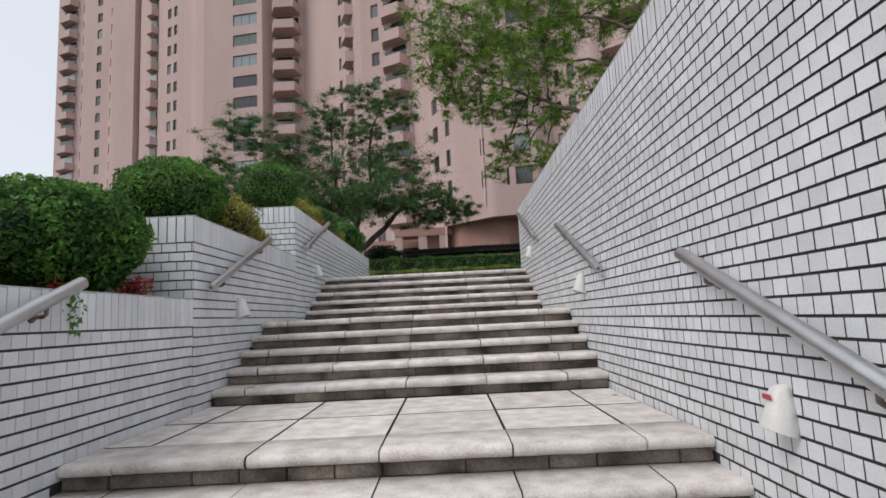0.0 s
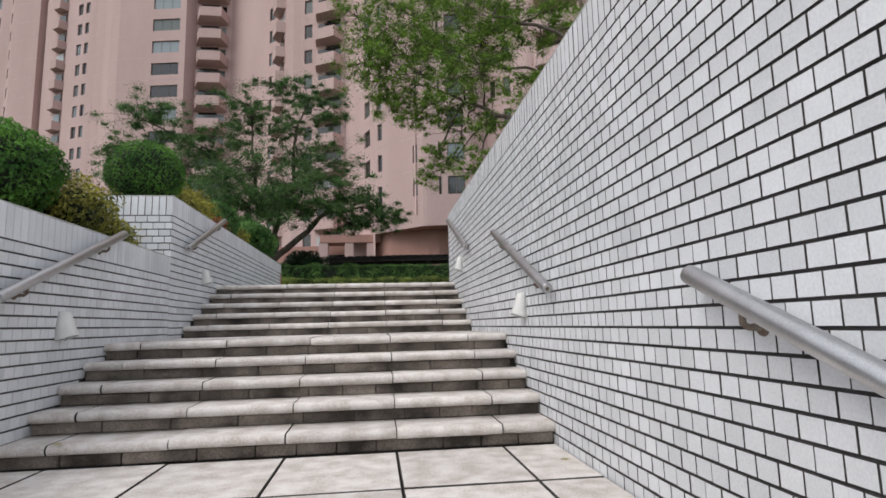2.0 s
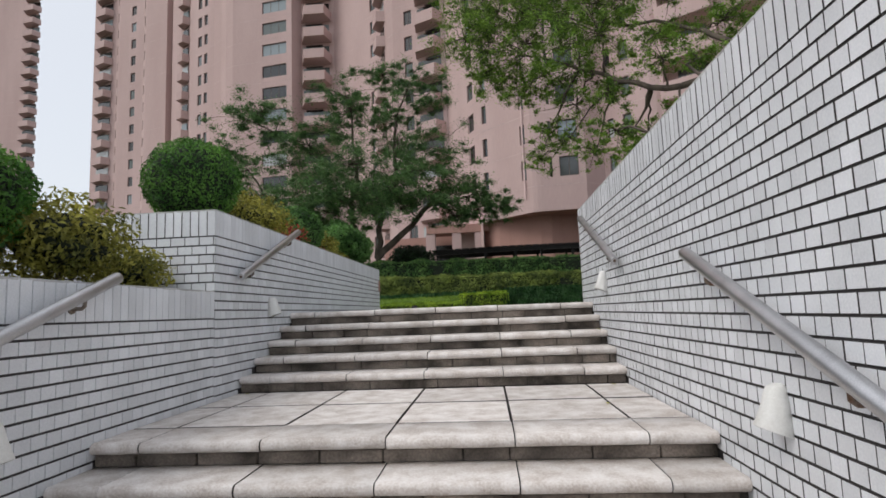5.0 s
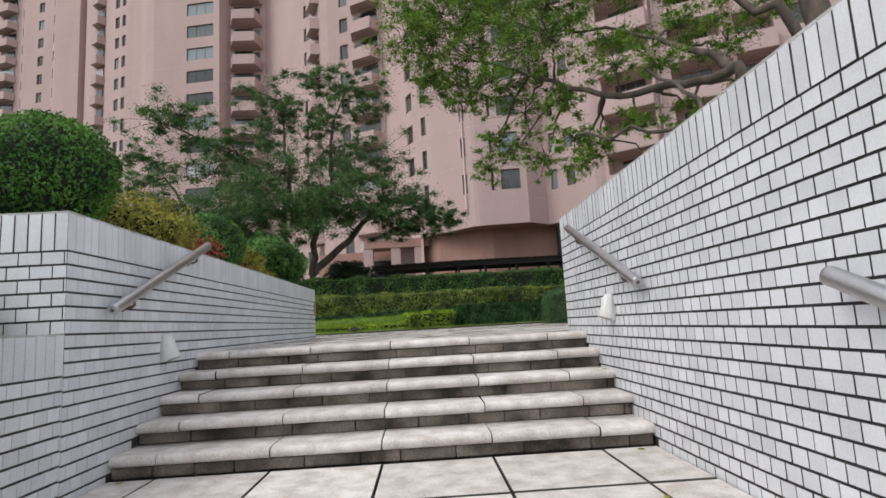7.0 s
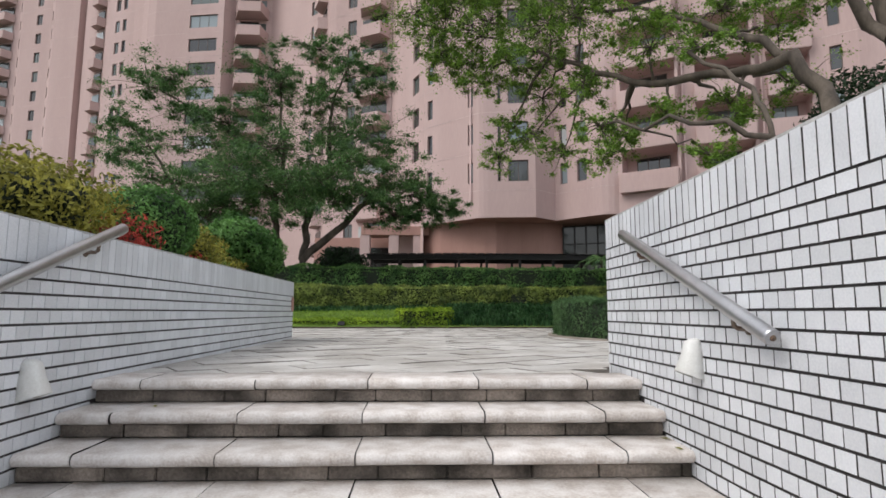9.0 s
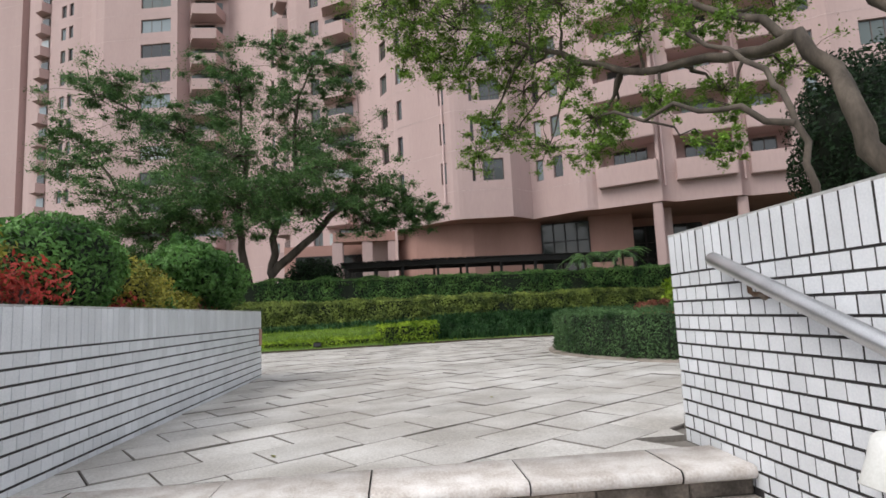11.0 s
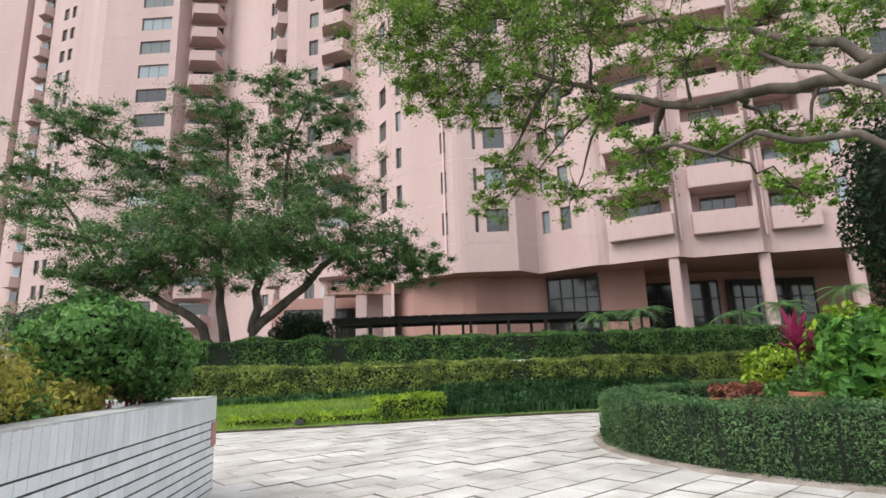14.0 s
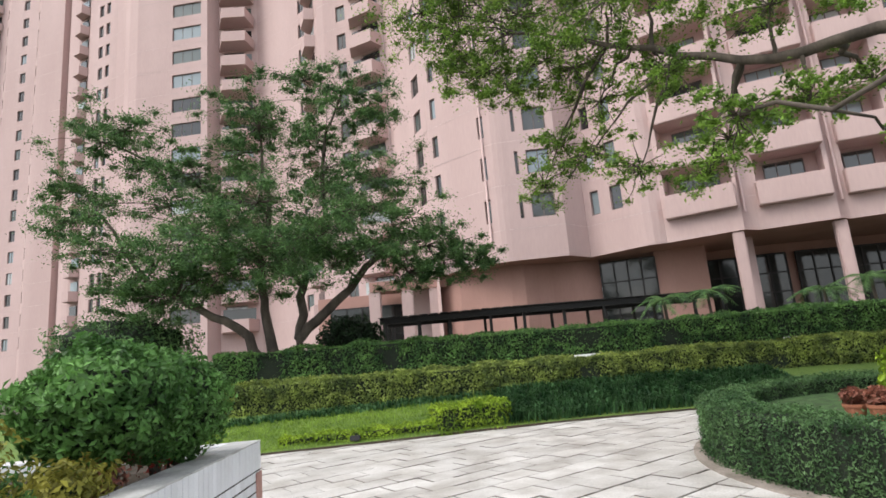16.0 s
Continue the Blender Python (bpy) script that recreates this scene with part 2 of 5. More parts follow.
def lumpy(d, amount, seed):
    return np.array([1 + amount * (noise.noise(Vector(q) * 2.2 + Vector((seed, 0, 0))) + 0.5 * noise.noise(Vector(q) * 5 + Vector((0, seed, 0)))) for q in d])


def shrub(name, c, r, leafmat, count, size, label, seed, rough=0.12, core=0.82, category="shrub", shell=0.3, stems=True, spread=0.7, ground=None):
    """A shrub: leaves on an uneven rounded shell, a near-black core painting the shade within, and a few stems down to
    the soil.
    """
    rng = np.random.default_rng(seed)
    c, r = np.array(c), np.array(r)
    root = put(name, None, label=label, category=category)
    z0 = ground if ground is not None else c[2] - r[2]
    root.location = (c[0], c[1], z0)
    d = sphere_points(count, rng)
    lump = lumpy(d, rough, seed)
    depth = 1 - shell * rng.uniform(0, 1, count) ** 2 + rng.normal(0, 0.02, count)
    p = d * r * (lump * depth)[:, None] + c - np.array(root.location)
    nrm = d / r
    nrm /= np.linalg.norm(nrm, axis=1, keepdims=True)
    v, f = leaf_cloud(p, nrm, size, rng, spread)
    put("foliage", fast_mesh("foliage", v, f, leafmat), root)
    b = Buf()
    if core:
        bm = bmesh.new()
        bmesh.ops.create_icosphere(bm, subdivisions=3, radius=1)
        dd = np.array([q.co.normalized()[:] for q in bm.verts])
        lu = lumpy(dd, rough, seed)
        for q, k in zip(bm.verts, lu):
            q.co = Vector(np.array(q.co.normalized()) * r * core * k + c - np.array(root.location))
        me = bpy.data.meshes.new("shade_core")
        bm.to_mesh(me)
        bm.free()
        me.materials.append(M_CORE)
        put("shade_core", me, root)
    if stems:
        for k in range(5):
            w = k * 1.3 + seed
            o = Vector((math.cos(w), math.sin(w), 0)) * 0.25 * float(min(r[0], r[1]))
            b.tube([o * 0.4, o * 0.8 + Vector((0, 0, (c[2] - z0) * 0.5)), o * 1.3 + Vector((0, 0, c[2] - z0))], [0.02, 0.016, 0.01], 6)
        put("stem", b.mesh("stem", M_BARK, True), root)
    return root


def hedge(name, path, width, z0, z1, leafmat, density, size, label, seed, wave=0.05):
    """A clipped hedge along a path: a near-black solid painting the shade within, and leaves over its top and sides."""
    rng = np.random.default_rng(seed)
    root = put(name, None, label=label, category="hedge")
    pts = [Vector((x, y, 0)) for x, y in path]
    root.location = (pts[0].x, pts[0].y, z0)
    o = np.array(root.location)
    P, N, core = [], [], Buf()
    ring = []
    for j, p in enumerate(pts):
        d = (pts[min(j + 1, len(pts) - 1)] - pts[max(j - 1, 0)]).normalized()
        s = Vector((d.y, -d.x, 0))
        w = width / 2 - 0.05
        ring.append([p + s * w + Vector((0, 0, z0)), p + s * w + Vector((0, 0, z1 - 0.06)), p - s * w + Vector((0, 0, z1 - 0.06)), p - s * w + Vector((0, 0, z0))])
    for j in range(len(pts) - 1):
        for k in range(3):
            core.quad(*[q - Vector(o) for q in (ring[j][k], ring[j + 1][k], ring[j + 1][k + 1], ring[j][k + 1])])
        a, b = pts[j], pts[j + 1]
        L = (b - a).length
        d = (b - a) / L
        s = Vector((d.y, -d.x, 0))
        h = z1 - z0
        for kind, area in (("f", L * h), ("b", L * h * 0.8), ("t", L * width)):
            n = int(area * density)
            u, q = rng.uniform(0, L, n), rng.uniform(0, 1, n)
            base = np.array(a)[None, :] + u[:, None] * np.array(d)
            jit = rng.normal(0, 0.03, n) + wave * np.array([noise.noise(Vector((x * 1.1, y * 1.1, zz * 1.5 + seed))) for (x, y, _), zz in zip(base, q)])
            if kind == "t":
                pp = base + ((q - 0.5) * width)[:, None] * np.array(s)
                pp[:, 2] = z1 + jit - 0.05 * (2 * np.abs(q - 0.5)) ** 4
                nn = np.tile([0, 0, 1.0], (n, 1))
            else:
                sg = 1 if kind == "f" else -1
                pp = base + (sg * (width / 2 + jit))[:, None] * np.array(s)
                pp[:, 2] = z0 + q * h
                nn = np.tile(np.array(s) * sg, (n, 1))
            P.append(pp - o)
            N.append(nn)
    for e, f in ((ring[0], -1), (ring[-1], 1)):
        core.quad(*[q - Vector(o) for q in e])
    d0 = (pts[0] - pts[1]).normalized()
    d1 = (pts[-1] - pts[-2]).normalized()
    for e, d in ((pts[0], d0), (pts[-1], d1)):
        s = Vector((d.y, -d.x, 0))
        n = int(width * (z1 - z0) * density)
        pp = np.array(e)[None, :] + rng.uniform(-0.5, 0.5, n)[:, None] * width * np.array(s) + rng.normal(0, 0.03, n)[:, None] * np.array(d)
        pp[:, 2] = rng.uniform(z0, z1, n)
        P.append(pp - o)
        N.append(np.tile(np.array(d), (n, 1)))
    v, f = leaf_cloud(np.concatenate(P), np.concatenate(N), size, rng, 0.8)
    put("foliage", fast_mesh("foliage", v, f, leafmat), root)
    put("shade_core", core.mesh("shade_core", M_CORE), root)
    return root


def bend(a, b, rng, sag=0.0, n=6, wobble=0.08):
    """Points of a crooked branch from a to b."""
    a, b = Vector(a), Vector(b)
    L = (b - a).length
    pts = []
    for k in range(n + 1):
        t = k / n
        off = Vector(rng.normal(0, wobble * L * 0.35, 3)) * math.sin(math.pi * t)
        pts.append(a.lerp(b, t) + off + Vector((0, 0, sag * L * math.sin(math.pi * t))))
    return pts


def tree(name, base, limbs, clumps, leafmat, label, seed, leaves=800, size=0.16, flat=0.5, sparse_below=0.0):
    """A tree: limbs are lists of (point, radius); each clump (x, y, z, r) hangs on a twig from the nearest limb point."""
    rng = np.random.default_rng(seed)
    root = put(name, None, label=label, category="tree")
    root.location = base
    o = Vector(base)
    b = Buf()
    nodes = []
    for limb in limbs:
        pts, rad = [], []
        for (p, r), (q, s) in zip(limb[:-1], limb[1:]):
            for k, w in enumerate(bend(p, q, rng, 0, 4, 0.13)[:-1]):
                pts.append(w - o)
                rad.append(r + (s - r) * k / 4)
                nodes.append((w, rad[-1]))
        pts.append(Vector(limb[-1][0]) - o)
        rad.append(limb[-1][1])
        nodes.append((Vector(limb[-1][0]), limb[-1][1]))
        b.tube(pts, rad, 10)
    put("trunk", b.mesh("trunk", M_BARK, True), root)
    tw = Buf()
    V, F, k0 = [], [], 0
    for c in clumps:
        cp, r = Vector(c[:3]), c[3]
        near = min((q for q in nodes if q[1] > 0.03), key=lambda q: (q[0] - cp).length + 0.6 * max(0, q[0].z - cp.z))
        L = (cp - near[0]).length
        r0 = min(near[1] * 0.7, 0.03 + 0.018 * L)
        path = bend(near[0] - o, cp - o, rng, 0.06, 6, 0.1)
        tw.tube(path, [r0 + (0.012 - r0) * k / 6 for k in range(7)], 6)
        pads = []
        for k in range(24):
            e = cp + Vector((rng.normal(0, 0.7 * r), rng.normal(0, 0.7 * r), rng.normal(0, 0.66 * r * flat)))
            tw.tube(bend(cp - o, e - o, rng, 0.05, 3, 0.12), [0.016, 0.012, 0.009, 0.005], 5)
            pads.append((e, r * rng.uniform(0.3, 0.72)))
        for e, pr in pads:
            n = int(leaves / 24 * (0.55 if c[2] < sparse_below else 1.0))
            d = sphere_points(n, rng) * (rng.normal(0, 0.5, n).clip(-1.1, 1.1))[:, None]
            p = d * np.array([pr, pr, pr * flat]) + np.array(e - o)
            v, f = leaf_cloud(p, np.tile([0, 0, 1.0], (n, 1)), size, rng, 0.8, 0.5)
            V.append(v)
            F.append(f + k0)
            k0 += len(v)
    put("branchwork", tw.mesh("branchwork", M_BARK, True), root)
    put("crown", fast_mesh("crown", np.concatenate(V), np.concatenate(F), leafmat), root)
    return root

# ---- the stairs' numbers ----
RISE, XL, XR = 0.17, -2.735, 1.355
FLIGHT_0 = [(0.75 - 0.39 * k, -RISE * k) for k in range(5)]
FLIGHT_A = [(3.0 + 0.385 * k, RISE * (k + 1)) for k in range(5)]
FLIGHT_B = [(6.78 + 0.393 * k, RISE * (k + 6)) for k in range(5)]
STEPS = sorted(FLIGHT_0 + FLIGHT_A + FLIGHT_B)
LOW, TOP = -0.85, 1.70
JOINTS = [XL, -2.39, -1.56, -0.73, 0.10, 0.93, XR]


def floor_at(y):
    return max([z for f, z in STEPS if y >= f], default=LOW)


# ---- ground ----
b = Buf()
b.quad((-900, -900, -0.95), (900, -900, -0.95), (900, 900, -0.95), (-900, 900, -0.95))
put("ground", b.mesh("ground", M_EARTH), label="bare dark earth reaching to the horizon", category="ground", kind="structure")
b = Buf()
xs = [-120, -40, -16, -8, XL - 3.0, XR + 0.3, 14, 40, 120]
rows = [(9.0, 1.62), (14.6, 1.62), (22.9, 1.62), (25.5, 2.3), (28.5, 3.0), (31, 3.2), (60, 3.3), (140, 3.3)]
for (y0, z0), (y1, z1) in zip(rows, rows[1:]):
    for x0, x1 in zip(xs, xs[1:]):
        b.quad((x0, y0, z0), (x1, y0, z0), (x1, y1, z1), (x0, y1, z1))
for x0, x1 in ((XR + 0.3, 14), (14, 40)):
    b.quad((x0, -12, 1.62), (x1, -12, 1.62), (x1, 9, 1.62), (x0, 9, 1.62))
b.quad((-120, 9.0, -0.95), (XL - 3.0, 9.0, -0.95), (XL - 3.0, 9.0, 1.62), (-120, 9.0, 1.62))
b.quad((XL - 3, 9.0, -0.95), (XR + 0.3, 9.0, -0.95), (XR + 0.3, 9.0, 1.62), (XL - 3, 9.0, 1.62))
put("ground_upper", b.mesh("ground_upper", M_EARTH), label="planted earth of the upper garden level", category="ground", kind="structure")

# ---- stair bed ----
b = Buf()
edges = [(-9.0, LOW)] + STEPS
for j, (y, z) in enumerate(edges):
    y1 = edges[j + 1][0] if j + 1 < len(edges) else 9.0
    b.box(XL - 0.1, y + 0.08, -0.9, XR + 0.1, y1 + 0.08, z - 0.075)
stair = put("stairs", b.mesh("stairs", M_MORTAR), label="wide worn granite garden stairs with rounded nosings", category="stairs", kind="structure")

rng0 = random.Random(3)


def nosing_mesh(w, depth):
    """A tread stone with a bull-nosed, chipped and worn front, its front edge at y 0 and top at z 0."""
    t, r = 0.078, 0.034
    prof = [(depth, -t), (r, -t)]
    for k in range(1, 8):
        a = -math.pi / 2 - math.pi * k / 8
        prof.append((r + r * math.cos(a), -t / 2 + t / 2 * math.sin(a)))
    prof += [(r, 0.0), (r + 0.1, 0.0), (depth, 0.0)]
    bb, n, m = Buf(), len(prof), 14
    seed = rng0.uniform(0, 50)
    xs_ = [-w / 2, -w / 2 + 0.012] + [-w / 2 + w * k / (m - 3) for k in range(1, m - 3)] + [w / 2 - 0.012, w / 2]
    for j, x in enumerate(xs_):
        for (y, z) in prof:
            e = 0.006 if j in (0, m - 1) else 0.007 * noise.noise(Vector((x * 6, seed, z * 20))) + 0.0035 * noise.noise(Vector((x * 23, seed, z * 40)))
            bb.v.append((x, y + (e if y < 0.1 else 0), z - (abs(e) * 0.7 if z > -0.03 and y < 0.2 else 0)))
    for j in range(m - 1):
        for k in range(n):
            q = (k + 1) % n
            bb.f.append((j * n + k, j * n + q, (j + 1) * n + q, (j + 1) * n + k))
            bb.i.append(0)
    bb.f += [tuple(range(n)), tuple((m - 1) * n + k for k in reversed(range(n)))]
    bb.i += [1, 1]
    me = bb.mesh("tread_stone", [M_GRANITE, M_MORTAR], True)
    return me


def slab_mesh(name, w, d, mat, t=0.06, side=M_MORTAR):
    bb, c = Buf(), 0.006
    lo = [(-w / 2, -d / 2), (w / 2, -d / 2), (w / 2, d / 2), (-w / 2, d / 2)]
    hi = [(x * (1 - 2 * c / w), y * (1 - 2 * c / d)) for x, y in lo]
    bb.quad(*[(x, y, 0) for x, y in hi])
    for k in range(4):
        q = (k + 1) % 4
        bb.quad((*lo[k], -c), (*lo[q], -c), (*hi[q], 0), (*hi[k], 0), mat=1)
        bb.quad((*lo[k], -t), (*lo[q], -t), (*lo[q], -c), (*lo[k], -c), mat=1)
    return bb.mesh(name, [mat, side])


meshes = {}
for y, z in STEPS:
    landing = z in (0.0,) or abs(z - 0.85) < 0.01 or abs(z - 1.7) < 0.01
    depth = 0.46 if landing else 0.45
    for x0, x1 in zip(JOINTS, JOINTS[1:]):
        w = round(x1 - x0 - 0.008, 3)
        variant = (w, depth, rng0.randrange(6))
        if variant not in meshes:
            meshes[variant] = nosing_mesh(w, depth)
        put("tread_stone", meshes[variant], stair, pose((x0 + x1) / 2 + rng0.uniform(-0.002, 0.002), y + rng0.uniform(-0.006, 0.006), z + rng0.uniform(-0.003, 0.003), 0, 0, rng0.uniform(-0.25, 0.25)))
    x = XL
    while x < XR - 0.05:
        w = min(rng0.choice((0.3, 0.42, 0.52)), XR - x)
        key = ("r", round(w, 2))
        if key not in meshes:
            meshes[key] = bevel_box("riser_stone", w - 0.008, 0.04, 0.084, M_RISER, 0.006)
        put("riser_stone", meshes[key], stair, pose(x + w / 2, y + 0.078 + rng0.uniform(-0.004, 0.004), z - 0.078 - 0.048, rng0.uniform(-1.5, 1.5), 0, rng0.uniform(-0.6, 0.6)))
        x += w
for z, ys in ((0.0, (1.21, 2.05, 3.02)), (0.85, (5.0, 5.9, 6.80)), (LOW, (-8.5, -7.5, -6.5, -5.5, -4.5, -3.4, -2.3, -1.45, -0.78))):
    for y0, y1 in zip(ys, ys[1:]):
        for x0, x1 in zip(JOINTS, JOINTS[1:]):
            key = ("s", round(x1 - x0, 2), round(y1 - y0, 2))
            if key not in meshes:
                meshes[key] = slab_mesh("landing_slab", x1 - x0 - 0.010, y1 - y0 - 0.02, M_GRANITE)
            put("landing_slab", meshes[key], stair, pose((x0 + x1) / 2, (y0 + y1) / 2, z + rng0.uniform(-0.003, 0.002), rng0.uniform(-0.1, 0.1), rng0.uniform(-0.1, 0.1), 0))

# ---- tiled walls ----
COURSE, SOLDIER, TILE_W = 0.0933, 0.27, 0.117
WALL_T = 0.30
Y_BACK, Y2, Y3, Y_LEND, Y_REND = -9.0, 2.60, 6.25, 14.80, 9.10
TOP1, TOP2, TOP3, TOP_R = 1.095, 1.925, 2.755, 3.05


def tile_mesh(w, h, mat, name="tile", side=1):
    """A tile in the plane of x and z, its face towards -y, with softened edges."""
    bb, c, t = Buf(), 0.0025, 0.009
    lo = [(-w / 2, -h / 2), (w / 2, -h / 2), (w / 2, h / 2), (-w / 2, h / 2)]
    hi = [(x - math.copysign(c, x), z - math.copysign(c, z)) for x, z in lo]
    bb.quad(*[(x, -t, z) for x, z in hi])
    for k in range(4):
        q = (k + 1) % 4
        bb.quad((lo[k][0], 0, lo[k][1]), (lo[q][0], 0, lo[q][1]), (hi[q][0], -t, hi[q][1]), (hi[k][0], -t, hi[k][1]), mat=side if k % 2 else 1)
    return bb.mesh(name, [mat, M_GROUT])


TILE = tile_mesh(TILE_W - 0.003, COURSE - 0.0095, M_TILE)
TILE_S = tile_mesh(0.088 - 0.0075, SOLDIER - 0.008, M_TILE)
TILE_T = tile_mesh(TILE_W - 0.0042, COURSE - 0.0105, M_TILE, side=0)
TILE_TS = tile_mesh(0.0832, SOLDIER - 0.008, M_TILE, side=0)


def tile_face(wall, frame_m, length, top, bottom_at, near, phase=0.0, tile_w=TILE_W, gap=0.003, tight=False):
    """Tiles one face: frame_m maps (along, 0, up) onto it. near(u) says which tiles are pieces of their own; the rest are joined."""
    field = Buf()
    side_mat = 0 if tight else 1
    flat, upright = (TILE_T, TILE_TS) if tight else (TILE, TILE_S)
    count = [0]
    rr = random.Random(int(length * 100) + int(top * 10))

    def one(u, z, w, h, sold, whole):
        m = frame_m @ pose(u, rr.uniform(-0.0015, 0.0015), z, rr.uniform(-0.35, 0.35), rr.uniform(-0.2, 0.2), rr.uniform(-0.35, 0.35))
        if near(u, z) and whole and count[0] < 300:
            put("tile", upright if sold else flat, wall, m)
            count[0] += 1
        else:
            c, t = 0.0025, 0.009
            lo = [(-w / 2, -h / 2), (w / 2, -h / 2), (w / 2, h / 2), (-w / 2, h / 2)]
            hi = [(x - math.copysign(c, x), q - math.copysign(c, q)) for x, q in lo]
            k = len(field.v)
            field.v.extend([tuple(m @ Vector((x, 0, q))) for x, q in lo] + [tuple(m @ Vector((x, -t, q))) for x, q in hi])
            field.f.append((k + 4, k + 5, k + 6, k + 7))
            field.f.extend((k + a, k + (a + 1) % 4, k + 4 + (a + 1) % 4, k + 4 + a) for a in range(4))
            field.i.extend([0, 1, side_mat, 1, side_mat])

    n = int(round(length / 0.088))
    p = length / n
    for k in range(n):
        one((k + 0.5) * p, top - SOLDIER / 2, p - 0.0048 if tight else (0.0855 - gap) * p / 0.088, SOLDIER - 0.008, True, True)
    j = 0
    while True:
        z = top - SOLDIER - (j + 0.5) * COURSE
        if z < -1.0:
            break
        u = -tile_w * (0.5 if j % 2 else 0.0) + phase
        while u < length:
            a, e = max(u, 0), min(u + tile_w, length)
            if e - a > 0.02 and z + COURSE > bottom_at((a + e) / 2):
                one((a + e) / 2, z, e - a - gap, COURSE - 0.0095, False, e - a > tile_w - 0.001)
            u += tile_w
        j += 1
    tagged(put("tile_field", field.mesh("tile_field", [M_TILES, M_GROUT]), wall), kind="stuff")


def never(u, z):
    return False


def wall_body(name, x0, y0, x1, y1, top, label):
    bb = Buf()
    bb.box(x0, y0 + (0.009 if y0 > 0 else 0), -0.95, x1, y1 - (0.009 if x0 > 0 else 0), top - 0.012)
    w = put(name, bb.mesh(name, M_GROUT), label=label, category="wall", kind="structure")
    cap = Buf()
    cap.box(x0 - (0.009 if x1 > XR else 0), y0, top - 0.012, x1 + (0.009 if x1 < 0 else 0), y1, top + 0.003)
    put("coping", cap.mesh("coping", M_COPING), w)
    return w


TILED = "white glazed brick tiles with dark recessed joints"
wr = wall_body("wall_east", XR + 0.009, Y_BACK, XR + WALL_T, Y_REND, TOP_R, "tall retaining wall of " + TILED)
facing_west = Matrix(((0, 1, 0, XR + 0.009), (-1, 0, 0, Y_REND), (0, 0, 1, 0), (0, 0, 0, 1)))
tile_face(wr, facing_west, Y_REND - Y_BACK, TOP_R, lambda u: floor_at(Y_REND - u) - 0.05, lambda u, z: 4.6 < u < 7.6 and 1.2 < z < 2.75)
facing_north = Matrix(((-1, 0, 0, XR + WALL_T), (0, -1, 0, Y_REND), (0, 0, 1, 0), (0, 0, 0, 1)))
tile_face(wr, facing_north, WALL_T, TOP_R, lambda u: TOP - 0.05, never)

for name, y0, y1, top, near in (
    ("wall_west_lower", Y_BACK, Y2, TOP1, lambda u, z: 7.5 < u < 11.6 and 0.0 < z < 0.9),
    ("wall_west_middle", Y2, Y3, TOP2, lambda u, z: 0.4 < u < 3.6 and 0.9 < z < 1.7),
    ("wall_west_upper", Y3, Y_LEND, TOP3, lambda u, z: 0 < u < 3.9 and 1.6 < z < 2.5),
):
    w = wall_body(name, XL - WALL_T, y0, XL - 0.009, y1, top, "stepped planter wall of " + TILED)
    facing_east = Matrix(((0, -1, 0, XL - 0.009), (1, 0, 0, y0), (0, 0, 1, 0), (0, 0, 0, 1)))
    tile_face(w, facing_east, y1 - y0, top, lambda u, y0=y0: floor_at(y0 + u) - 0.05, near, gap=0.0042, tight=True)
    if y0 > 0:
        low = TOP1 if top == TOP2 else TOP2
        ret = Buf()
        ret.box(XL - 3.2, y0 + 0.009, -0.95, XL - WALL_T, y0 + WALL_T, top - 0.012)
        put("wall_return", ret.mesh("wall_return", M_GROUT), w)
        cp = Buf()
        cp.box(XL - 3.2, y0, top - 0.012, XL - WALL_T, y0 + WALL_T, top + 0.003)
        put("coping", cp.mesh("coping", M_COPING), w)
        facing_south = pose(XL - 3.2, y0 + 0.009, 0)
        tile_face(w, facing_south, 3.2, top, lambda u, low=low: low - 0.2, never, 0.03, 0.15)
bb = Buf()
bb.box(XL - 3.2, Y_BACK, -0.95, XL - 3.0, Y2, TOP1)
bb.box(XL - 3.2, Y2 + WALL_T, -0.95, XL - 3.0, Y3, TOP2)
bb.box(XL - 3.2, Y3 + WALL_T, -0.95, XL - 3.0, Y_LEND, TOP3 - 0.25)
bb.box(XL - 3.2, Y_LEND - 0.25, -0.95, XL - 0.30, Y_LEND, TOP3)
put("wall_planter_back", bb.mesh("wall_planter_back", M_TILES), label="pale plain back wall of the planters", category="wall", kind="structure")
for name, y0, y1, z in (("soil_lower", Y_BACK, Y2, TOP1), ("soil_middle", Y2 + WALL_T, Y3, TOP2), ("soil_upper", Y3 + WALL_T, Y_LEND - 0.25, TOP3)):
    bb = Buf()
    rr = random.Random(8)
    nx, ny = 12, max(8, int((y1 - y0) / 0.3))
    hh = {(i, j): z - 0.1 + rr.uniform(-0.03, 0.03) for i in range(nx + 1) for j in range(ny + 1)}
    P = lambda i, j: (XL - 3.0 + i * (3.0 - WALL_T) / nx, y0 + j * (y1 - y0) / ny, hh[i, j])
    for i in range(nx):
        for j in range(ny):
            bb.quad(P(i, j), P(i + 1, j), P(i + 1, j + 1), P(i, j + 1))
    put(name, bb.mesh(name, M_SOIL), label="dark crumbly planter soil behind the tiled wall", category="soil", kind="structure")
put("corner_plate", bevel_box("corner_plate", 0.012, 0.16, 0.26, M_PINKTILE, 0.003), m=pose(XL + 0.007, Y_LEND - 0.085, 2.34), label="small pinkish tile plate on the white wall's end", category="plate")


